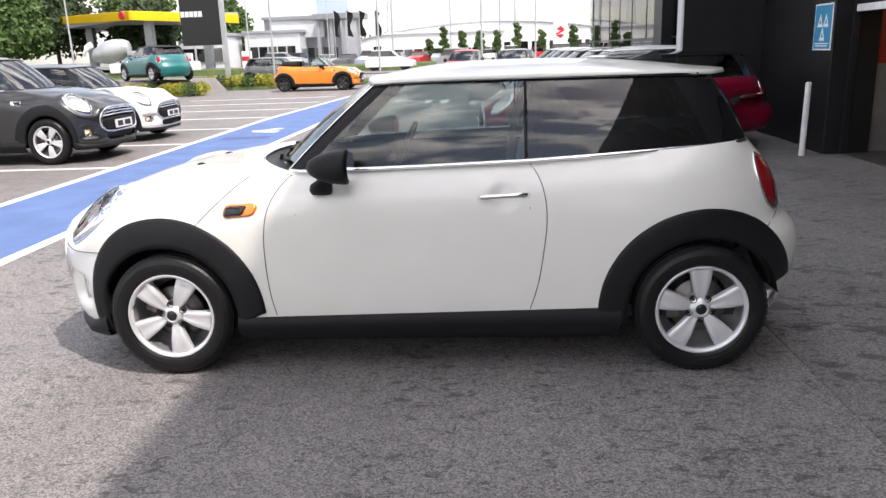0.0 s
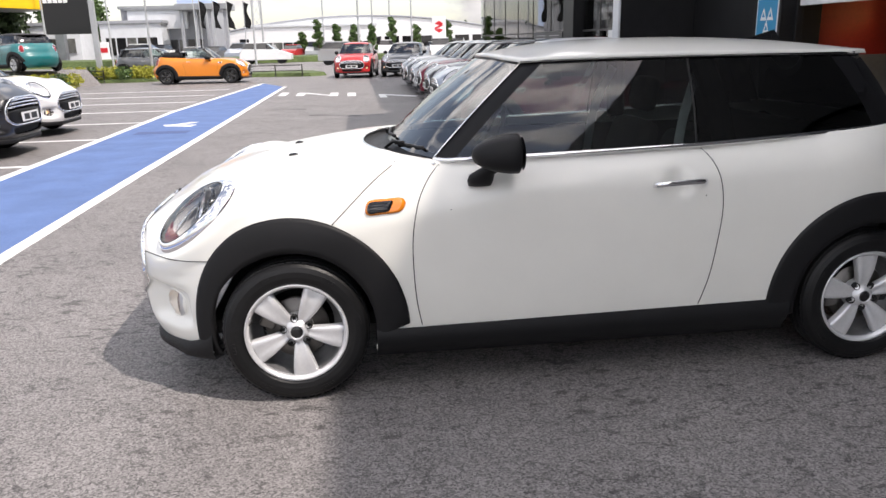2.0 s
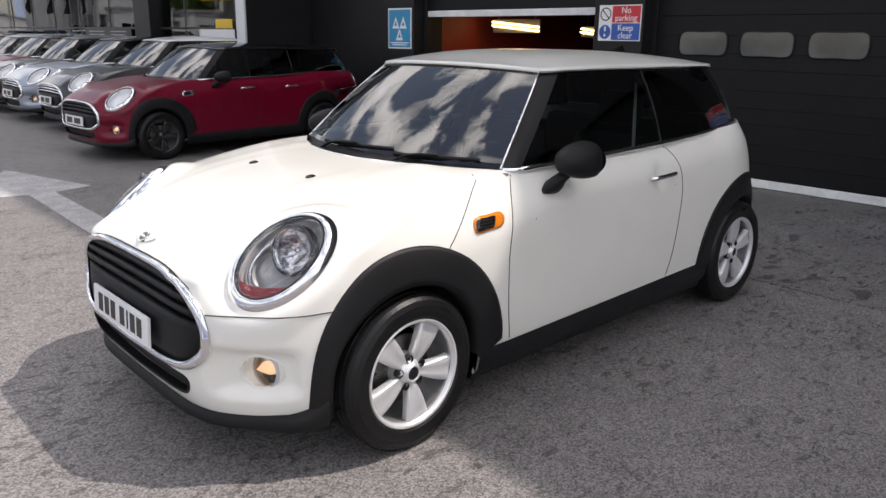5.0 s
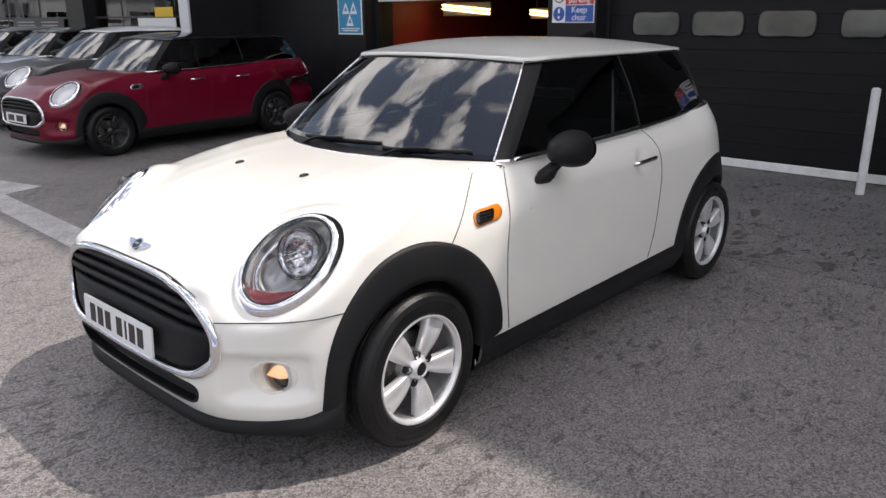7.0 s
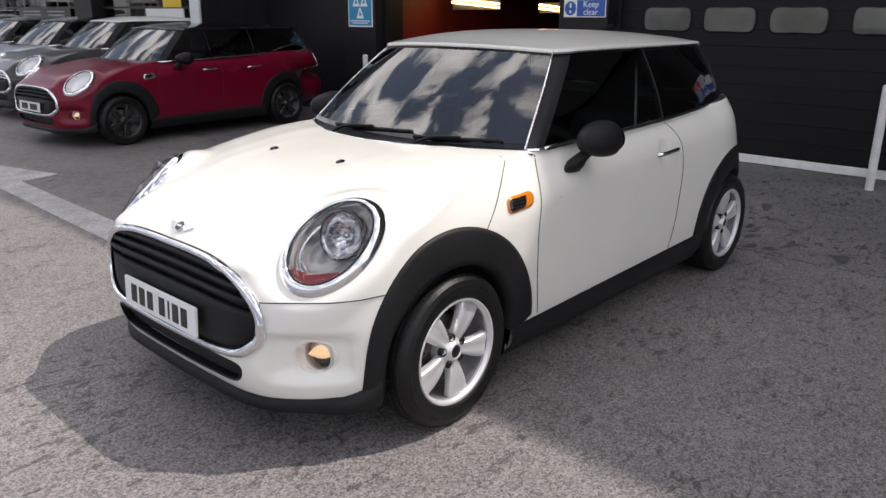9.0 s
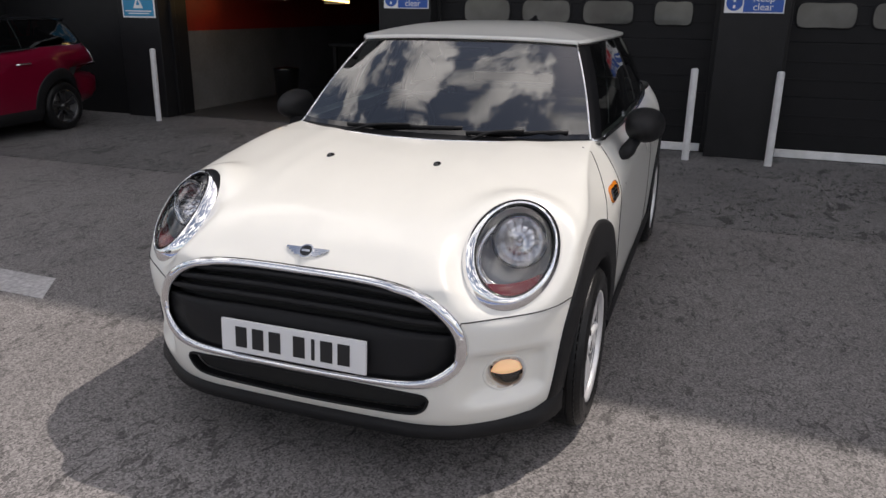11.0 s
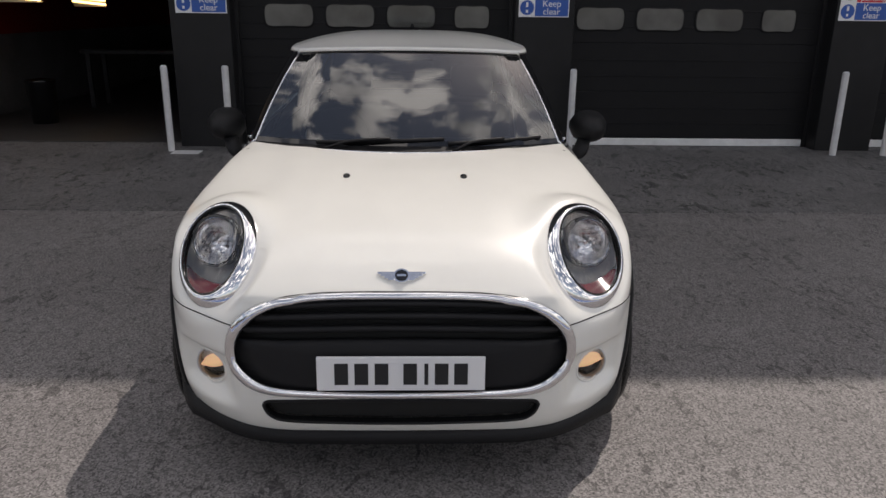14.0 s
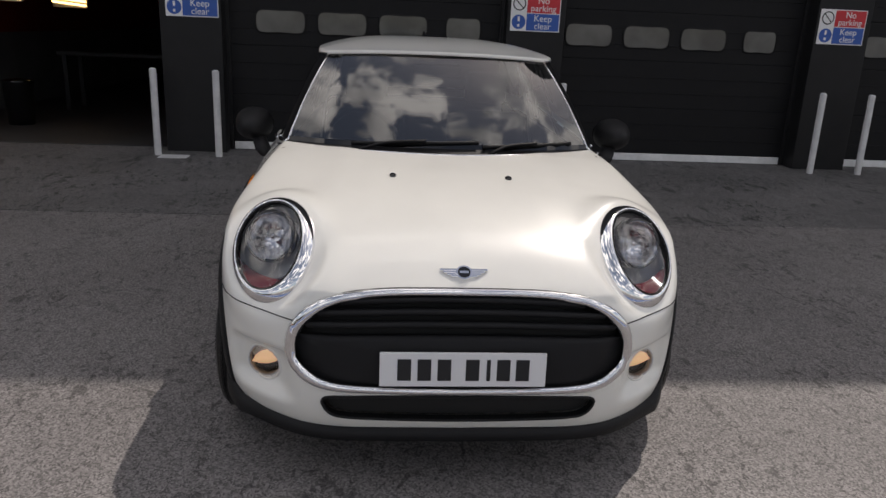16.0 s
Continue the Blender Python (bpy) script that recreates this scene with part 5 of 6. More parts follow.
def notice(y, z):
    """No parking / keep clear notice, 0.56 by 0.39 m."""
    e = thing("notice_board", "red and blue no parking notice on a black pillar", "sign", pose(WALL_X - 0.004, y, z), "parking notices")
    part("board", box(-0.004, 0.004, -0.28, 0.28, -0.195, 0.195, 0.002), SIGN_WHITE, e)
    part("red_field", box(-0.006, -0.003, -0.27, 0.10, 0.004, 0.185), SIGN_RED, e)
    part("blue_field", box(-0.006, -0.003, -0.27, 0.10, -0.185, -0.004), SIGN_BLUE, e)
    for text, zz in (("No", 0.135), ("parking", 0.052), ("Keep", -0.055), ("clear", -0.138)):
        words(text, 0.098, Matrix.Translation((-0.0075, -0.085, zz)) @ FACE, SIGN_WHITE, e)
    part("ban_ring", ring_flat(0.188, 0.097, 0.074, 0.013, -0.0062), SIGN_BLACK, e)
    bar = box(-0.0066, -0.0056, -0.066, 0.066, -0.006, 0.006)
    bar.transform(Matrix.Translation((0, 0.188, 0.097)) @ Matrix.Rotation(math.radians(45), 4, "X"))
    part("ban_bar", bar, SIGN_BLACK, e)
    d = bmesh.new()
    d.faces.new([d.verts.new((-0.0058, 0.188 + 0.078 * math.cos(a), -0.097 + 0.078 * math.sin(a))) for a in (2 * math.pi * k / 32 for k in range(32))])
    part("blue_disc", d, SIGN_BLUE, e)
    part("mark_bar", box(-0.0072, -0.0062, 0.176, 0.200, -0.090, -0.040), SIGN_WHITE, e)
    part("mark_dot", box(-0.0072, -0.0062, 0.176, 0.200, -0.150, -0.120), SIGN_WHITE, e)
    return e


for y in (2.347, -1.417, -5.02, PILLARS[4] + 0.03):
    notice(y, 1.672)
# blue board with three white triangles
mot = thing("triangle_board", "teal blue board with three white triangles on the pillar", "sign", pose(WALL_X - 0.004, 6.20, 1.605))
part("board", box(-0.004, 0.004, -0.265, 0.265, -0.29, 0.29, 0.002), SIGN_WHITE, mot)
part("blue_field", box(-0.006, -0.003, -0.245, 0.245, -0.27, 0.27), SIGN_TEAL, mot)
for cy, cz, up in ((0.085, 0.07, 1), (-0.085, 0.07, 1), (0.0, -0.10, 1)):
    b = loft([[(-0.0072, cy + k * y, cz + k * z) for y, z in ((-0.082, -0.07), (0.082, -0.07), (0.0, 0.10))] for k in (1.0, 0.42)], True)
    part("triangle", b, SIGN_WHITE, mot)
for zz, hw in ((-0.205, 0.21), (-0.235, 0.17)):
    part("text_bar", box(-0.0072, -0.006, -hw, hw, zz - 0.007, zz + 0.007), SIGN_WHITE, mot)
# small fittings on the pillars
for y, z in ((1.95, 1.47), (-1.80, 1.45)):
    tagged(part("door_sensor", box(WALL_X + 0.30, WALL_X + 0.36, y - 0.025, y + 0.025, z - 0.04, z + 0.04, 0.006), WHITE_TRIM), "small white sensor box beside the door", "sensor")
# lamps and clutter in the open bay
for (a, b) in (((7.4, 5.75, 1.68), (7.4, 4.80, 1.60)), ((8.6, 4.92, 1.60), (8.6, 4.46, 1.555))):
    e = thing("tube_lamp", "glowing warm twin tube lamp in the workshop", "lamp", None, "workshop lamps")
    for dz in (0, 0.055):
        part("tube", rod((a[0], a[1], a[2] + dz), (b[0], b[1], b[2] + dz), 0.014, n=10), TUBE_GLOW, e)
    part("back_plate", box(a[0] + 0.02, a[0] + 0.06, b[1], a[1], b[2] - 0.03, a[2] + 0.09), BRUSHED, e)
    for yy in (a[1] - 0.1, b[1] + 0.1):
        part("hanger", rod((a[0] + 0.04, yy, a[2] + 0.02), (a[0] + 0.04, yy, 3.4), 0.008, n=6), BRUSHED, e)
bin1 = lathe([(0.0, 0.0), (0.16, 0.0), (0.19, 0.55), (0.20, 0.56), (0.18, 0.58), (0.0, 0.60)], 24)
bin1.transform(Matrix.Translation((7.6, 5.05, 0.012)) @ Matrix.Rotation(math.pi / 2, 4, "X"))
tagged(part("oil_drum", bin1, GLOSS_BLACK, smooth=True), "black metal drum on the workshop floor", "drum")
bench = thing("workbench", "dark steel workbench with a vice in the workshop", "workbench", pose(9.6, 4.0, 0.012))
part("worktop", box(-0.35, 0.35, -1.2, 1.2, 0.82, 0.88, 0.01), HALL, bench)
for x in (-0.3, 0.3):
    for y in (-1.1, 1.1):
        part("leg", box(x - 0.03, x + 0.03, y - 0.03, y + 0.03, 0, 0.82), HALL, bench)

# ---- showroom ----
MULLION = shader("black_mullion", (0.02, 0.02, 0.02), 0.4, stain=0.1)
SHOW_GLASS = glass("showroom_glass", (0.86, 0.90, 0.90), 0.0, 2.0)
PANE_BACKING = shader("showroom_white", (0.7, 0.7, 0.7), 0.6, stain=0.05)
tagged(part("window_1", box(5.98, 6.0, 8.91, 30, 0.12, 7.0), SHOW_GLASS), "tall showroom glazing that mirrors the sky", "window", kind="structure").visible_shadow = False
front = thing("glazing_frame", "black metal frame of the showroom glazing", "frame", None, "", "structure")
for k in range(10):
    y = 9.2 + 2.2 * k
    part("mullion", box(5.965, 6.025, y - 0.025, y + 0.025, 0, 7.0, 0.008), MULLION, front)
for z in (0.08, 1.60, 3.4, 5.2, 6.9):
    part("transom", box(5.965, 6.02, 8.91, 30, z - 0.022, z + 0.022, 0.006), MULLION, front)
part("black_column", box(5.72, 6.3, 14.9, 15.8, 0, 7.0, 0.01), CLAD, front)
tagged(part("wall_showroom", box(5.9, 20, 8.91, 30, 7.0, 10.0), CLAD), "black fascia over the showroom glazing", "wall", kind="structure")
tagged(part("floor_showroom", box(6.0, 15, 8.91, 30, 0.0, 0.02), LIGHTPANEL), "pale showroom floor", "floor", kind="structure")
# added just behind the glass, catching sky light so the panes look pale
tagged(part("wall_display", box(6.55, 6.7, 8.91, 30, 0.02, 7.0), PANE_BACKING), "white wall added behind the showroom glass to brighten its panes", "wall", kind="structure")
hours = thing("hours_board", "black opening hours board behind the showroom glass", "sign", pose(5.88, 18.0, 1.30))
part("board", box(-0.01, 0.01, -1.6, 1.6, -0.30, 0.28, 0.004), SIGN_BLACK, hours)
for k in range(6):
    for y0, w in ((0.75, 0.55), (-0.75, 0.5 - 0.04 * (k % 3))):
        part("text_bar", box(-0.013, -0.009, y0 - w, y0 + w, 0.20 - 0.08 * k, 0.225 - 0.08 * k), PAINT_WORN, hours)

poster = thing("window_poster", "yellow and white poster panel behind the showroom glass", "poster", pose(5.93, 12.1, 1.42))
part("panel", box(-0.01, 0.01, -0.75, 0.75, -0.25, 0.16, 0.004), SIGN_WHITE, poster)
part("yellow_field", box(-0.016, -0.009, -0.70, 0.0, 0.18, 0.36, 0.003), PLATE_YELLOW, poster)

# ---- road markings ----
def marking(name, pts, mat, label, z=0.004):
    return tagged(part(name, plate(pts, 0.0, z), mat), label, "road marking", kind="structure")


marking("road_strip", [(-3.66, -30), (-2.44, -30), (-2.32, 5), (-2.16, 23.6), (-3.10, 26.2), (-3.78, 14)], PAINT_BLUE, "blue painted walkway strip on the tarmac", 0.004)
marking("road_line", [(-2.44, -30), (-2.32, -30), (-2.20, 5), (-2.04, 23.6), (-2.16, 23.6), (-2.32, 5)], PAINT_WHITE, "white edge line of the blue strip", 0.005)
marking("road_line", [(-3.79, -30), (-3.66, -30), (-3.78, 14), (-3.10, 26.2), (-3.23, 26.2), (-3.91, 14)], PAINT_WHITE, "white edge line of the blue strip", 0.005)
for y in (0.80, 3.55, 6.30, 9.08, 11.80, 14.55, 17.3, 20.05, 22.8):
    marking("bay_line", [(-9.2, y - 0.05), (-3.9, y - 0.05), (-3.9, y + 0.05), (-9.2, y + 0.05)], PAINT_WHITE, "white parking bay line")
# walker symbol on the strip
marking("walker_mark", [(-3.25, 10.9), (-2.75, 10.7), (-2.70, 11.0), (-3.0, 11.1), (-2.75, 11.5), (-2.9, 11.6), (-3.15, 11.2), (-3.35, 11.15)], PAINT_WHITE, "white symbol painted on the blue strip", 0.006)
# letters on the lane as plain blocks
for pts in ([(-1.90, 18.70), (-1.67, 18.65), (-1.67, 20.15), (-1.90, 20.20)], [(-1.37, 18.48), (-1.14, 18.43), (-1.14, 19.82), (-1.37, 19.88)], [(-1.14, 19.52), (-0.39, 18.15), (-0.39, 18.45), (-1.14, 19.82)], [(-0.39, 18.05), (-0.16, 17.99), (-0.16, 19.39), (-0.39, 19.45)], [(0.11, 17.83), (0.35, 17.78), (0.35, 19.18), (0.11, 19.23)], [(0.99, 16.80), (1.19, 16.80), (1.19, 18.20), (0.99, 18.20)], [(1.19, 17.70), (1.94, 16.80), (2.04, 17.10), (1.19, 18.10)]):
    marking("lane_block", pts, PAINT_WHITE, "white block painted on the lane")
# lane arrow with its stem
marking("lane_arrow", [(0.17, 2.06), (0.43, 2.24), (0.50, 4.96), (0.87, 5.05), (0.46, 6.55), (-0.20, 5.05), (0.27, 4.94)], PAINT_WORN, "worn pale lane arrow on the tarmac")
marking("lane_patch", [(-1.6, 13.8), (-0.8, 13.7), (-0.8, 14.05), (-1.6, 14.2)], TARMAC_BAY, "dark patch in the tarmac")
marking("lane_patch", [(-0.65, 12.2), (0.40, 11.7), (0.40, 11.95), (-0.65, 12.5)], TARMAC_BAY, "dark patch in the tarmac")
marking("lane_patch", [(-3.5, 9.6), (-2.6, 9.6), (-2.6, 10.0), (-3.5, 10.0)], shader("dark_blue_patch", (0.06, 0.09, 0.22), 0.8, vary=0.2), "dark worn patch on the blue strip", 0.0065)

# ---- parked cars ----
DARK_RED, BLACK_PAINT, SILVER_BLUE, GREY_PAINT = shader("dark_red_paint", (0.150, 0.002, 0.018), 0.30, vary=0.02, scale=900, stain=0.03, stain_scale=5, coat=0.35, spec=0.2), car_paint("black_paint", (0.012, 0.012, 0.014)), car_paint("silver_blue_paint", (0.34, 0.38, 0.44), 0.5), car_paint("grey_paint", (0.12, 0.125, 0.13), 0.4)
WHITE_PAINT, ORANGE, TEAL, RED_PAINT, SILVER = car_paint("white_paint", (0.78, 0.78, 0.78)), car_paint("orange_paint", (0.72, 0.22, 0.01)), car_paint("teal_paint", (0.0, 0.13, 0.135)), car_paint("red_paint", (0.50, 0.02, 0.02)), car_paint("silver_paint", (0.42, 0.43, 0.44), 0.6)
far_silver, far_black = wheel_set(ALLOY, 0.5), wheel_set(ALLOY_BLACK, 0.5)
PAINTED = {"body", "bonnet", "front_bumper", "rear_bumper", "door"}


def repaint(car, paint, roof):
    for o in car.children_recursive:
        kind = o.name.split(".")[0]
        if kind in PAINTED or kind == "roof":
            o.material_slots[0].link = "OBJECT"
            o.material_slots[0].material = roof if kind == "roof" else paint
    return car


def park(template, x, y, turn, paint, roof, label, size=(1, 1, 1)):
    """A copy whose front axle stands at x, y; turn: degrees from nose towards -x."""
    c = copy_thing(template, pose(x, y, 0, 0, 0, turn))
    c.matrix_basis = pose(x, y, 0, 0, 0, turn) @ Matrix.Diagonal((*size, 1))
    c.name = "parked_car"
    tagged(c, label)
    return repaint(c, paint, roof)


base_car = build_car("parked_car", "dark red five-door estate with black wheels in the building's shade", DARK_RED, GLOSS_BLACK, far_black, 0.5, group="parked cars")
# an estate body: the tail stands half a metre further back over the same axles
tail_from = curve((0.55, 2.955), (0.70, 2.93), (0.82, 2.66), (1.0, 2.45), (1.12, 2.2), (1.5, 2.15))
for o in base_car.children_recursive:
    if o.type == "MESH" and o.name.split(".")[0] not in ("wheel", "tyre", "barrel", "brake_disc", "hub_cap", "spoke", "wheel_nut", "arch_liner", "seat", "headrest", "rear_bench"):
        for v in o.data.vertices:
            v.co.x += 0.45 * min(1, max(0, (v.co.x - tail_from(v.co.z)) / 0.06))
# shorter front doors, and rear doors with handles and seams of their own
for o in list(base_car.children_recursive):
    kind = o.name.split(".")[0]
    mid_x = sum(v.co.x for v in o.data.vertices) / max(1, len(o.data.vertices))
    if kind in ("door_handle", "window_seam") or (kind == "shut_line" and mid_x > 1.5):
        for v in o.data.vertices:
            v.co.x -= 0.36
        rear = new(kind, o.data.copy())
        rear.parent = base_car
        for v in rear.data.vertices:
            v.co.x += 0.70
base_car.matrix_basis = pose(2.07, 7.02, 0, 0, 0, 3.0) @ Matrix.Diagonal((0.975, 1.0, 0.965, 1))
pale_car = build_car("parked_car", "black high hatchback with a white roof and chrome grille", BLACK_PAINT, WHITE_PAINT, far_silver, 0.5, group="parked cars", grille_mat=CHROME)
pale_car.matrix_basis = pose(2.66, 9.92, 0) @ Matrix.Diagonal((1.05, 1.02, 1.01, 1))
row = [(11.85, SILVER_BLUE, GLOSS_BLACK, "silver blue high hatchback with chrome grille", (1.05, 1.02, 1.0), pale_car), (13.85, BLACK_PAINT, BLACK_PAINT, "glossy black three-door hatchback", (1, 1, 1), pale_car), (15.9, DARK_RED, GLOSS_BLACK, "dark red three-door hatchback with a black roof", (1, 1, 1), pale_car), (18.0, SILVER, SILVER, "silver hatchback in the parked row", (1, 1, 1), pale_car), (20.15, GREY_PAINT, GLOSS_BLACK, "grey hatchback in the parked row", (1.05, 1, 1.0), pale_car), (22.4, SILVER, GLOSS_BLACK, "silver hatchback at the end of the parked row", (1, 1, 1), pale_car)]
for y, p, r, lab, size, tpl in row:
    park(tpl, 2.62, y, 0, p, r, lab, size)
park(pale_car, -5.06, 7.65, 180, BLACK_PAINT, BLACK_PAINT, "glossy black high hatchback with silver wheels in a bay", (1.08, 1.05, 1.15))
park(pale_car, -5.36, 10.45, 180, WHITE_PAINT, BLACK_PAINT, "white hatchback with a black roof in a bay", (1.0, 1.0, 1.03))
park(pale_car, -7.3, 32.6, 180, GREY_PAINT, GREY_PAINT, "grey hatchback parked by the verge")
park(pale_car, 0.35, 29.3, 82, RED_PAINT, RED_PAINT, "bright red small hatchback facing down the lane", (0.95, 0.95, 1.03))
park(pale_car, 2.4, 29.6, 75, GREY_PAINT, GREY_PAINT, "dark grey hatchback facing down the lane")
open_car = build_car("parked_car", "orange convertible with its black cloth roof folded", ORANGE, ORANGE, far_black, 0.45, open_top=True, group="parked cars")
open_car.matrix_basis = pose(-4.5, 28.3, 0, 0, 0, 180)
soft_car = build_car("parked_car", "teal convertible with a closed black cloth roof on the bank", TEAL, CLOTH_TOP, far_silver, 0.45, group="parked cars")
soft_car.matrix_basis = pose(-13.4, 28.37, 0.633, 0, 0, -40)


def far_car(x, y, turn, paint, tall=1.0, z=0.0):
    """A plain car far off: lofted hull, glass band, roof and four wheels."""
    e = thing("distant_car", "parked car far across the road", "car", pose(x, y, z, 0, 0, turn), "distant cars")
    hull = [[(px, w * k, pz) for k in (-1, -0.96, 0.96, 1)] for px, pz, w in ((-0.8, 0.35, 0.8), (-0.78, 0.72, 0.80), (0.5, 0.95 * tall, 0.84), (2.9, 1.0 * tall, 0.84), (3.15, 0.75, 0.8), (3.15, 0.3, 0.78), (-0.8, 0.3, 0.78))]
    b = loft(hull)
    for s in (-1, 1):
        b.faces.new([b.verts.new((px, s * 0.84, pz)) for px, pz in ((-0.8, 0.32), (-0.78, 0.72), (0.5, 0.95 * tall), (2.9, 1.0 * tall), (3.15, 0.75), (3.15, 0.3))])
    bmesh.ops.recalc_face_normals(b, faces=b.faces)
    part("body", b, paint, e)
    g2 = loft([[(0.5, -0.76, 0.94 * tall), (2.95, -0.76, 0.98 * tall), (2.95, 0.76, 0.98 * tall), (0.5, 0.76, 0.94 * tall)], [(1.1, -0.62, 1.36 * tall), (2.6, -0.62, 1.36 * tall), (2.6, 0.62, 1.36 * tall), (1.1, 0.62, 1.36 * tall)]], True)
    bmesh.ops.recalc_face_normals(g2, faces=g2.faces)
    part("window_band", g2, GLOSS_BLACK, e)
    part("roof", box(1.05, 2.65, -0.64, 0.64, 1.35 * tall, 1.42 * tall, 0.03), paint, e)
    for px in (0, 2.5):
        for s in (-1, 1):
            w = lathe([(0.0, -0.09), (0.19, -0.1), (0.30, -0.08), (0.31, 0.08), (0.0, 0.1)], 20)
            w.transform(Matrix.Translation((px, s * 0.74, 0.31)))
            part("wheel", w, RUBBER, e)
    return e


rng = random.Random(4)
palette = [SILVER, WHITE_PAINT, GREY_PAINT, BLACK_PAINT, RED_PAINT, SILVER_BLUE, WHITE_PAINT, SILVER]
for k in range(22):
    far_car(-22 + 2.6 * k + rng.uniform(-0.2, 0.2), 78 + rng.uniform(-1, 1) + 0.25 * k, 80 + rng.uniform(-5, 5), palette[(k * 3 + k // 3) % 8], 1.0 + 0.2 * (k % 3 == 1), 0.0)
far_car(-16.0, 66, 178, WHITE_PAINT, 0.92, 0.45)
far_car(-5.2, 58.5, 178, WHITE_PAINT, 1.15, 0.0)
far_car(7.2, 56, 85, WHITE_PAINT, 1.2, 0.0)
far_car(1.2, 50, 175, SILVER, 1.1, 0.0)

# ---- verge, shrubs, trees ----
GRASS = shader("verge_grass", (0.075, 0.105, 0.035), 0.95, vary=0.3, scale=8, stain=0.3, stain_scale=0.7, bump=0.6, bump_scale=60)
LEAF = shader("leaf_green", (0.06, 0.11, 0.025), 0.7, vary=0.35, scale=3)
LEAF_DARK = shader("leaf_dark", (0.035, 0.06, 0.02), 0.75, vary=0.35, scale=2)
LEAF_GOLD = shader("leaf_yellow", (0.30, 0.30, 0.03), 0.7, vary=0.35, scale=6)
BARK = shader("bark", (0.10, 0.075, 0.05), 0.9, vary=0.3, bump=0.5)


def verge(pts, h, label, mat=None):
    """A raised grass bank with a sloping edge."""
    mid = sum((Vector((*p, 0)) for p in pts), Vector()) / len(pts)
    slope = min(0.5, h * 0.9)
    inner = [Vector((*p, 0)) + (mid - Vector((*p, 0))).normalized() * slope for p in pts]
    b = loft([[Vector((*p, 0.0)) for p in pts], [Vector((q.x, q.y, h)) for q in inner]], True)
    b.faces.new([v for v in b.verts][-len(pts):])
    bmesh.ops.recalc_face_normals(b, faces=b.faces)
    return tagged(part("verge", b, mat or GRASS), label, "verge", kind="structure")


verge([(-30, 30.4), (-8.6, 30.4), (-7.9, 31.2), (-8.2, 33.5), (-12, 36), (-30, 38)], 0.14, "grass verge with shrubs behind a kerb")
verge([(-6.5, 33.2), (-1.6, 31.8), (-0.9, 32.6), (-1.6, 35.5), (-7, 37)], 0.16, "grass island at the lane's end")
verge([(-32, 31.05), (-11.9, 31.05), (-9.2, 33), (-9, 40), (-32, 44)], 0.42, "grass bank where a car stands")
verge([(-16.0, 26.9), (-12.2, 26.6), (-10.6, 27.3), (-9.9, 28.9), (-12.2, 30.9), (-16.6, 31.0)], 0.633, "raised tarmac bay where a teal car stands", TARMAC)
verge([(-60, 62), (-8, 60), (4, 62), (4, 70), (-60, 74)], 0.45, "grass bank along the far road")


def leaf_cloud(b, cx, cy, cz, rx, ry, rz, n, size, r):
    """Many small leaves, each a folded pair of faces, in an uneven ball."""
    for _ in range(n):
        d = Vector((r.gauss(0, 1), r.gauss(0, 1), r.gauss(0, 1))).normalized() * (r.random() ** 0.45)
        p = Vector((cx + d.x * rx, cy + d.y * ry, cz + d.z * rz))
        a = Euler((r.uniform(0, 6), r.uniform(0, 6), r.uniform(0, 6))).to_matrix()
        s = size * r.uniform(0.6, 1.3)
        q = [b.verts.new(p + a @ Vector(v) * s) for v in ((0, -0.5, 0), (0.35, 0, 0.12), (0, 0.6, 0), (-0.35, 0, 0.12))]
        b.faces.new((q[0], q[1], q[2]))
        b.faces.new((q[0], q[2], q[3]))


def tree(x, y, h, w, leaf, label, seed, cone=False, clumps=16, per=110, size=0.35, z=0.0):
    r = random.Random(seed)
    e = thing("tree", label, "tree", pose(x, y, z), "trees")
    tr = tube(path3([(0, 0, 0), (r.uniform(-0.1, 0.1), 0.05, h * 0.4), (0.05, r.uniform(-0.1, 0.1), h * 0.85)], 8), h * 0.022, h * 0.022, [(1, 0, 0)] * 9, False, 8)
    tops = []
    for k in range(clumps):
        f = (k + 0.5) / clumps
        zc = h * (0.16 + 0.78 * f) if cone else h * (0.35 + 0.55 * f)
        rad = w * 0.5 * (1 - 0.75 * f if cone else math.sin(math.pi * (0.25 + 0.65 * f))) * r.uniform(0.6, 1.0)
        a = k * 2.4 + r.uniform(-0.4, 0.4)
        tops.append(Vector((rad * 0.65 * math.cos(a), rad * 0.65 * math.sin(a), zc)))
        tube([Vector((0, 0, zc * 0.7)), tops[-1] * 0.6 + Vector((0, 0, zc * 0.3)), tops[-1]], h * 0.007, None, [(1, 0, 0.3)] * 3, False, 5, tr)
    part("trunk", tr, BARK, e)
    b = bmesh.new()
    for p in tops:
        s = w * (0.20 if cone else 0.24)
        leaf_cloud(b, p.x, p.y, p.z, s, s, s * 0.9, per, size, r)
    part("crown", b, leaf, e)
    return e


for k, (x, h) in enumerate(((-3.2, 3.7), (-1.2, 3.2), (0.7, 3.1), (2.6, 3.1), (4.8, 3.9), (7.5, 3.0), (11, 3.4), (-5.0, 2.4))):
    tree(x, 80 + k * 0.4, h, 1.7, LEAF, "slim clipped green tree beside the far road", 20 + k, True, 10, 130, 0.22, 0.3)
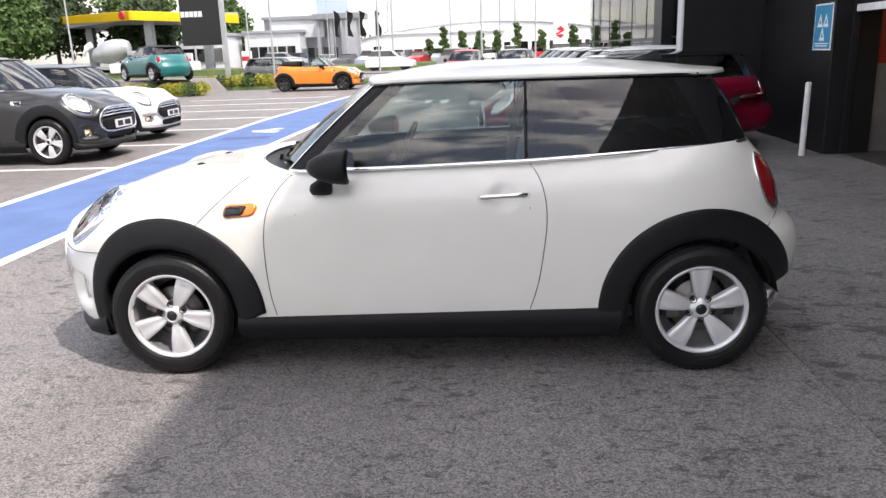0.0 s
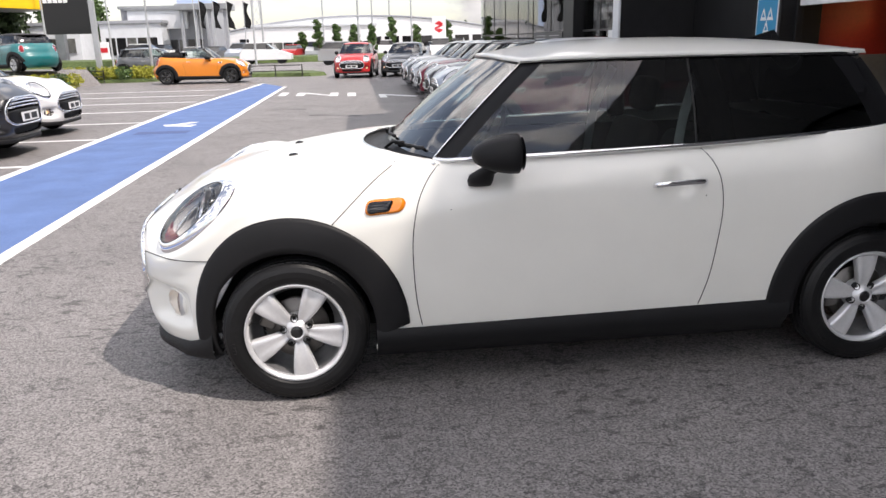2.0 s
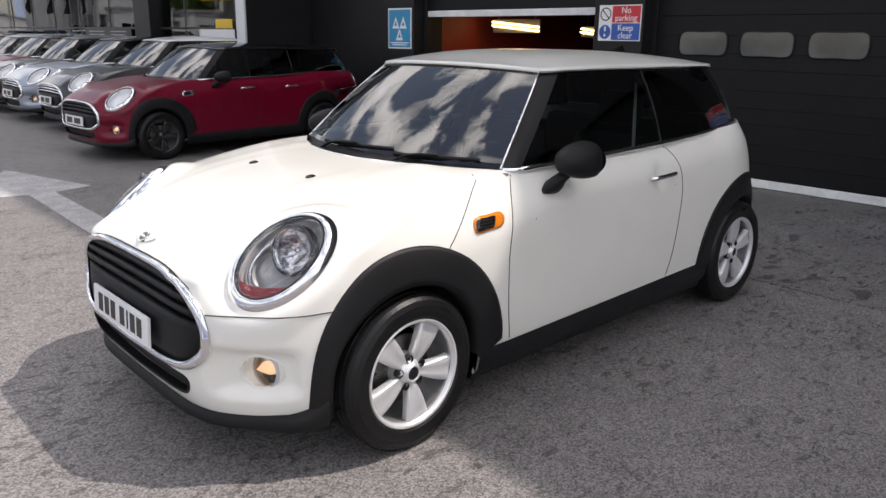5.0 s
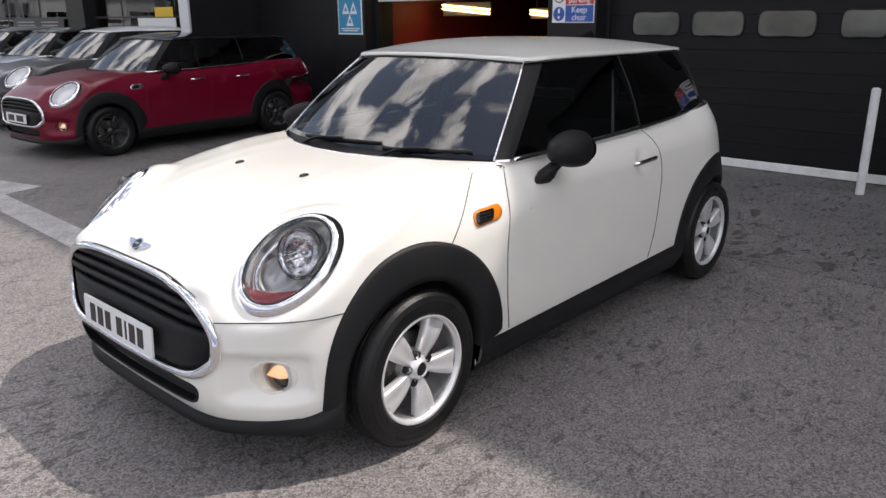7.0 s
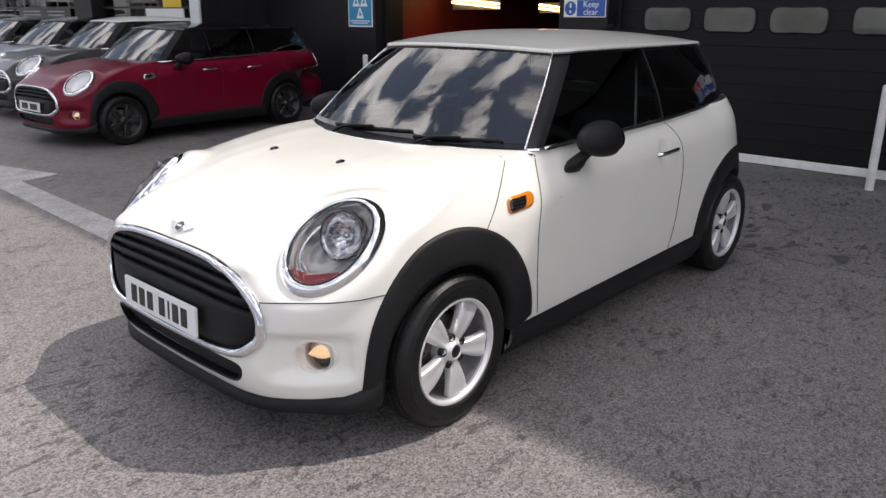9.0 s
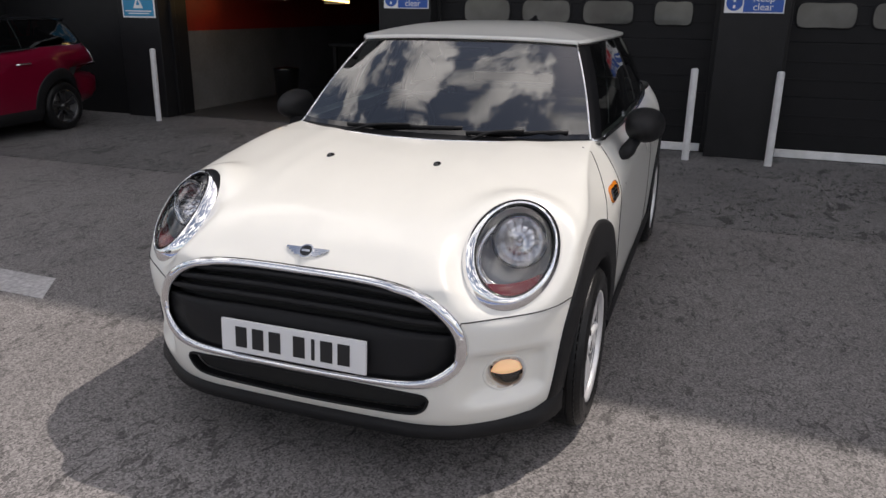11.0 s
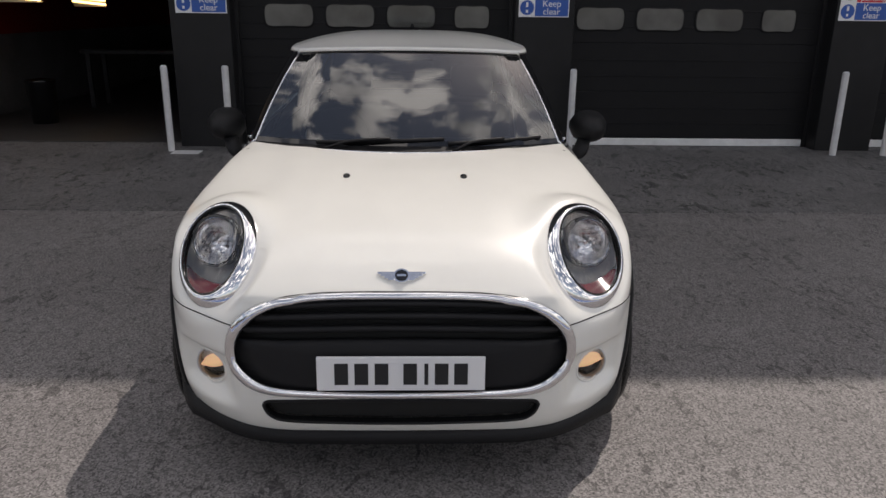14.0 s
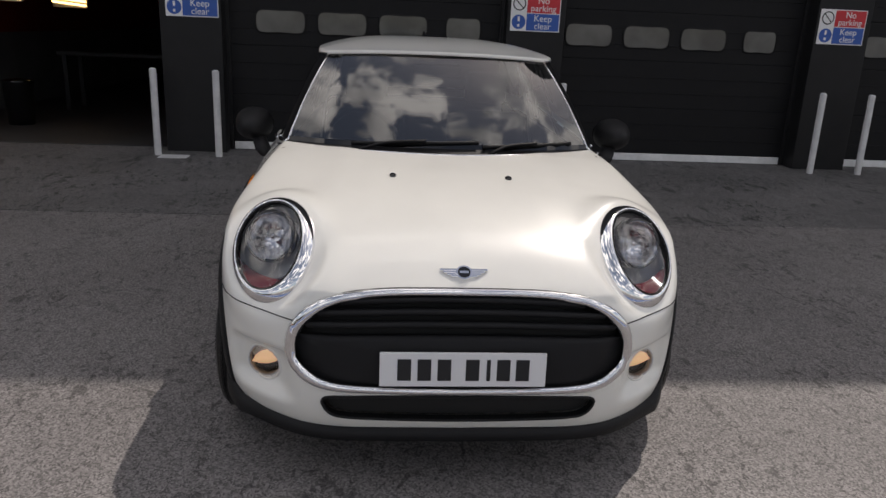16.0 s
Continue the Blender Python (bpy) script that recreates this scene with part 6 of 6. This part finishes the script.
for k, (x, y, h, w) in enumerate(((-50, 86, 11, 10), (-42, 92, 12, 11), (-60, 88, 13, 12), (-34, 98, 9, 9), (-38, 84, 8, 8), (-54, 78, 9, 9), (-66, 80, 12, 12), (-45, 70, 9, 7))):
    tree(x, y, h, w, LEAF_DARK if k % 2 == 0 else LEAF, "broad dark green tree behind the filling station", 50 + k, False, 22, 260, 0.6)
r5 = random.Random(9)
for k in range(17):
    b = bmesh.new()
    leaf_cloud(b, 0, 0, 0.28, 0.42, 0.40, 0.30, 380, 0.10, r5)
    for q in range(7):
        a = q * 0.9
        rod((0.05 * math.cos(a), 0.05 * math.sin(a), -0.02), (0.25 * math.cos(a), 0.25 * math.sin(a), 0.3), 0.008, n=5, bm=b)
    o = part("shrub", b, LEAF_GOLD if k % 3 else LEAF)
    o.matrix_basis = pose((-12.2 + 0.46 * k if k < 9 else -13.6 + 0.5 * (k - 9)) + r5.uniform(-0.1, 0.1), (30.75 if k < 9 else 26.1 + 0.04 * (k - 9)) + r5.uniform(-0.15, 0.2), 0.13 if k < 9 else 0.0, 0, 0, 40 * k)
    tagged(o, "low yellow-green shrub on the verge", "shrub", "shrubs by the sign")

# ---- signs, poles ----
POLE = shader("galvanised_pole", (0.45, 0.46, 0.47), 0.45, 0.5, stain=0.1)
sg = thing("totem_sign", "tall black board with white lettering bars on grey posts", "sign", pose(-10.9, 30.9, 0.13))
part("post", box(0.28, 0.50, -0.09, 0.09, 0, 7.0, 0.02), POLE, sg)
part("board", box(-1.55, 0.28, -0.10, 0.10, 1.92, 6.8, 0.02), SIGN_BLACK, sg)
for k in range(5):
    part("text_bar", box(-1.50 + 0.205 * k, -1.335 + 0.205 * k, -0.112, -0.098, 3.18, 3.42), SIGN_WHITE, sg)
for k, (x, y, h, rr) in enumerate(((-8.35, 31.0, 6.0, 0.055), (-27, 70, 11, 0.10), (-35, 62, 9, 0.09), (-6.8, 55, 9, 0.08), (1.0, 66, 13, 0.1), (-10, 90, 14, 0.12), (3.2, 100, 15, 0.12), (4.6, 82, 10, 0.1), (-2.9, 90, 16, 0.1), (-14.6, 74, 8, 0.07), (-18.5, 60, 10, 0.08), (6.2, 72, 11, 0.09))):
    e = thing("lamp_post", "slim grey street lamp post", "lamp post", pose(x, y, 0), "lamp posts")
    part("pole", rod((0, 0, 0), (0, 0, h), rr, rr * 0.6), POLE, e)
    if k > 0:
        part("lamp_head", box(-0.5, 0.5, -0.15, 0.15, h - 0.02, h + 0.12, 0.04), POLE, e)
FLAG = shader("black_flag_cloth", (0.015, 0.015, 0.016), 0.8, vary=0.2)
for k, x in enumerate((-15.9, -14.6, -13.3, -11.6)):
    e = thing("flagpole", "black feather flag on a thin pole", "flag", pose(x, 84 + k, 0), "flags")
    part("pole", rod((0, 0, 0), (0, 0, 6.3), 0.05), POLE, e)
    b = loft([[(0.03, 0.02 * math.sin(i), 6.2 - 0.35 * i) for i in range(9)], [(0.55 + 0.2 * math.sin(i * 0.8 + k), 0.08 * math.sin(i * 1.3), 5.9 - 0.33 * i) for i in range(9)]])
    bmesh.ops.solidify(b, geom=list(b.faces), thickness=0.01)
    part("flag", b, FLAG, e)
b = bmesh.new()
for z in range(9):
    w0, w1 = 0.9 - 0.07 * z, 0.83 - 0.07 * z
    for sx, sy in ((-1, -1), (1, -1), (1, 1), (-1, 1)):
        rod((sx * w0, sy * w0, 2.2 * z), (sx * w1, sy * w1, 2.2 * z + 2.2), 0.06, n=5, bm=b)
        rod((sx * w0, sy * w0, 2.2 * z), (-sy * w1, sx * w1, 2.2 * z + 2.2), 0.04, n=5, bm=b)
o = part("lattice_mast", b, POLE)
o.matrix_basis = pose(-17.5, 150, 0)
tagged(o, "grey steel lattice mast far behind the sheds", "mast")
e = thing("dealer_sign", "white board with a red zigzag emblem on a post", "sign", pose(7.3, 58, 0))
part("post", rod((0, 0, 0), (0, 0, 2.0), 0.06), POLE, e)
part("board", box(-0.55, 0.55, -0.08, 0.08, 1.7, 3.3, 0.03), SIGN_WHITE, e)
for pts in ([(-0.35, 2.75), (0.0, 3.0), (0.35, 2.75), (0.1, 2.62)], [(-0.35, 2.30), (0.35, 2.62), (0.2, 2.74), (-0.35, 2.45)], [(-0.35, 2.3), (0.0, 2.05), (0.35, 2.3), (0.0, 2.4)]):
    b = bmesh.new()
    b.faces.new([b.verts.new((x, -0.086, z)) for x, z in pts])
    part("emblem", b, SIGN_RED, e)
rail = thing("knee_rail", "low dark metal rail along the verge", "rail", None)
for x0, x1, y in ((-12.4, -10.2, 30.25), (-6.8, -2.0, 31.9)):
    for z in (0.28, 0.52):
        part("bar", rod((x0, y, z), (x1, y, z), 0.02, n=8), MULLION, rail)
    for k in range(5):
        x = x0 + (x1 - x0) * k / 4
        part("post", rod((x, y, 0), (x, y, 0.56), 0.025, n=8), MULLION, rail)

# ---- filling station ----
YELLOW = shader("canopy_yellow", (0.80, 0.50, 0.0), 0.4, stain=0.05)
CANOPY_GREY = shader("canopy_grey", (0.35, 0.35, 0.36), 0.5)
can = thing("station_canopy", "yellow edged filling station canopy on grey columns", "canopy", pose(-32.6, 69, 0, 0, 0, 0))
part("roof", plate([(-25, 24), (0, 0), (9.4, 3.5), (-14, 28)], 5.3, 5.8), CANOPY_GREY, can)
for (x0, y0, z0), (x1, y1, z1) in (((-25, 24, 0.9), (0, 0, 0)), ((0, 0, 0), (9.4, 3.5, -0.5))):
    d = Vector((x1 - x0, y1 - y0, 0))
    b = box(0, d.length, -0.12, 0.0, 5.22, 6.10, 0.05)
    for v in b.verts:
        v.co.z += z0 + (z1 - z0) * v.co.x / d.length
    b.transform(Matrix.Translation((x0, y0, 0)) @ Matrix.Rotation(math.atan2(d.y, d.x), 4, "Z"))
    part("fascia", b, YELLOW, can)
bb = rod((-0.75, -0.02, 5.68), (-0.85, -0.16, 5.68), 0.42, n=20)
part("emblem", bb, SIGN_RED, can)
for x, y in ((0.3, 3.2), (5.5, 5), (-12, 15), (-6, 14)):
    part("column", box(x - 0.4, x + 0.4, y - 0.4, y + 0.4, 0, 5.3, 0.03), BRUSHED, can)
for x, y in ((-40, 82), (-33, 83), (-27, 86)):
    e = thing("fuel_pump", "red and white fuel pump under the canopy", "fuel pump", pose(x, y, 0), "fuel pumps")
    part("body", box(-0.55, 0.55, -0.3, 0.3, 0.1, 2.1, 0.05), SIGN_WHITE, e)
    part("panel", box(-0.5, 0.5, -0.32, -0.29, 1.0, 1.5), SIGN_RED, e)
    part("kerb", box(-1.4, 1.4, -0.7, 0.7, 0, 0.12, 0.02), LIGHTPANEL, e)


def block(name, label, x0, x1, y0, y1, h, mat, bands=(), roof=None, z=0.0):
    """A far building: walls, roof edge, window bands with their panes."""
    e = thing(name, label, "building", pose(0, 0, z), "far buildings")
    part("wall", box(x0, x1, y0, y1, 0, h, 0.02), mat, e)
    part("roof_edge", box(x0 - 0.25, x1 + 0.25, y0 - 0.25, y1 + 0.25, h, h + 0.35, 0.03), roof or GREYPANEL, e)
    for z0, z1, n, inset in bands:
        step = (x1 - x0 - 2 * inset) / n
        for k in range(n):
            w = part("window", box(x0 + inset + step * k + 0.08, x0 + inset + step * (k + 1) - 0.08, y0 - 0.05, y0 + 0.02, z0, z1), DOOR_PANE if k % 4 == 2 else GLOSS_BLACK, e)
            part("sill", box(x0 + inset + step * k + 0.04, x0 + inset + step * (k + 1) - 0.04, y0 - 0.10, y0 - 0.02, z0 - 0.12, z0 - 0.02), roof or GREYPANEL, w)
    return e


block("station_shop", "low white filling station shop", -29, -22, 92, 100, 4.2, LIGHTPANEL, ((0.6, 2.6, 5, 0.5),))
block("station_shop", "low grey filling station store", -36, -30, 88, 94, 4.0, LIGHTPANEL, ((1.0, 2.6, 3, 0.5),))
block("dealership", "grey two-storey dealership with a deep roof", -27.5, -17.5, 96, 112, 6.0, GREYPANEL, ((0.4, 2.3, 9, 0.4), (4.0, 5.0, 3, 3.0)), BRUSHED)
block("dealership", "grey upper storey of the dealership", -26.5, -19.5, 95.0, 96, 2.2, LIGHTPANEL, (), BRUSHED, 3.6)
por = thing("entrance_porch", "flat grey porch on slim columns", "porch", pose(-17, 94, 0))
part("roof", box(-3, 3.2, -3, 2, 5.6, 6.3, 0.05), BRUSHED, por)
for x in (-2.4, -0.8, 0.8, 2.6):
    part("column", box(x - 0.18, x + 0.18, -2.6, -2.2, 0, 5.6), GREYPANEL, por)
block("tower_block", "pale blue tower behind the dealership", -27.5, -22.0, 128, 134, 13, shader("pale_blue_panel", (0.45, 0.55, 0.75), 0.5), (), LIGHTPANEL)
block("white_shed", "long white retail shed with dark doors", -14.5, 4, 112, 130, 3.9, SIGN_WHITE, ((0.3, 1.7, 12, 0.5),), LIGHTPANEL)
shed = thing("arched_shed", "white shed with a low curved roof", "building", pose(2, 128, 0), "far buildings")
arc = [(24 * (k / 16 - 1), 3.2 + 2.6 * (1 - (k / 16 - 1) ** 2)) for k in range(33)]
b = loft([[(x, 0, z) for x, z in arc], [(x, 30, z) for x, z in arc]])
for yy in (0, 30):
    b.faces.new([b.verts.new((x, yy, z)) for x, z in [(-24, 0)] + arc + [(24, 0)]])
part("hall", b, SIGN_WHITE, shed)
part("roof_rim", tube([Vector((x, -0.1, z)) for x, z in arc], 0.16, 0.16, [(0, 1, 0)] * 33, False, 6), GREYPANEL, shed)
for k in range(14):
    part("window", box(-20 + 3 * k, -17.6 + 3 * k, -0.08, 0.02, 0.6, 2.4), GLOSS_BLACK, shed)
hedge = bmesh.new()
rh = random.Random(3)
for k in range(60):
    leaf_cloud(hedge, -70 + 2.8 * k, 150 + rh.uniform(-6, 6), 2.2, 2.2, 2.0, rh.uniform(1.6, 3.6), 90, 0.7, rh)
tagged(part("far_trees", hedge, LEAF_DARK), "line of far dark green trees", "trees", kind="stuff")
# concrete mixer
mx = thing("mixer_lorry", "white and grey concrete mixer lorry at the station", "lorry", pose(-33.5, 66, 0) @ Matrix.Diagonal((0.78, 0.78, 0.9, 1)))
drum = lathe([(0.0, -2.4), (0.55, -2.4), (0.8, -2.0), (1.15, -0.6), (1.15, 0.4), (0.75, 1.8), (0.35, 2.3), (0.0, 2.3)], 28)
drum.transform(Matrix.Translation((0, 0, 2.6)) @ Matrix.Rotation(math.radians(90), 4, "Z") @ Matrix.Rotation(math.radians(-12), 4, "X"))
part("drum", drum, POLE, mx, "", True)
part("chassis", box(-3.4, 3.6, -0.9, 0.9, 0.8, 1.15, 0.05), GREYPANEL, mx)
part("cab", box(2.4, 4.0, -1.1, 1.1, 0.7, 2.6, 0.15), GREYPANEL, mx)
part("chute", tube(path3([(-2.2, 0, 3.4), (-3.0, 0, 3.0), (-3.4, 0, 2.2)], 6), 0.32, 0.12, [(1, 0, 0.5)] * 7, False, 8), SIGN_WHITE, mx)
for x in (-2.6, -1.4, 3.2):
    for s in (-1, 1):
        w = lathe([(0.0, -0.15), (0.3, -0.16), (0.5, -0.14), (0.5, 0.14), (0.0, 0.16)], 20)
        w.transform(Matrix.Translation((x, s * 0.95, 0.5)))
        part("wheel", w, RUBBER, mx)
for k in range(5):
    f = part("barrier", box(-0.75, 0.75, -0.2, 0.2, 0, 0.8, 0.1), SIGN_RED if k % 2 else SIGN_WHITE)
    f.matrix_basis = pose(-30.5 + 1.55 * k, 61 + 0.2 * k, 0.45)
    tagged(f, "red and white plastic road barrier", "barrier", "road barriers")
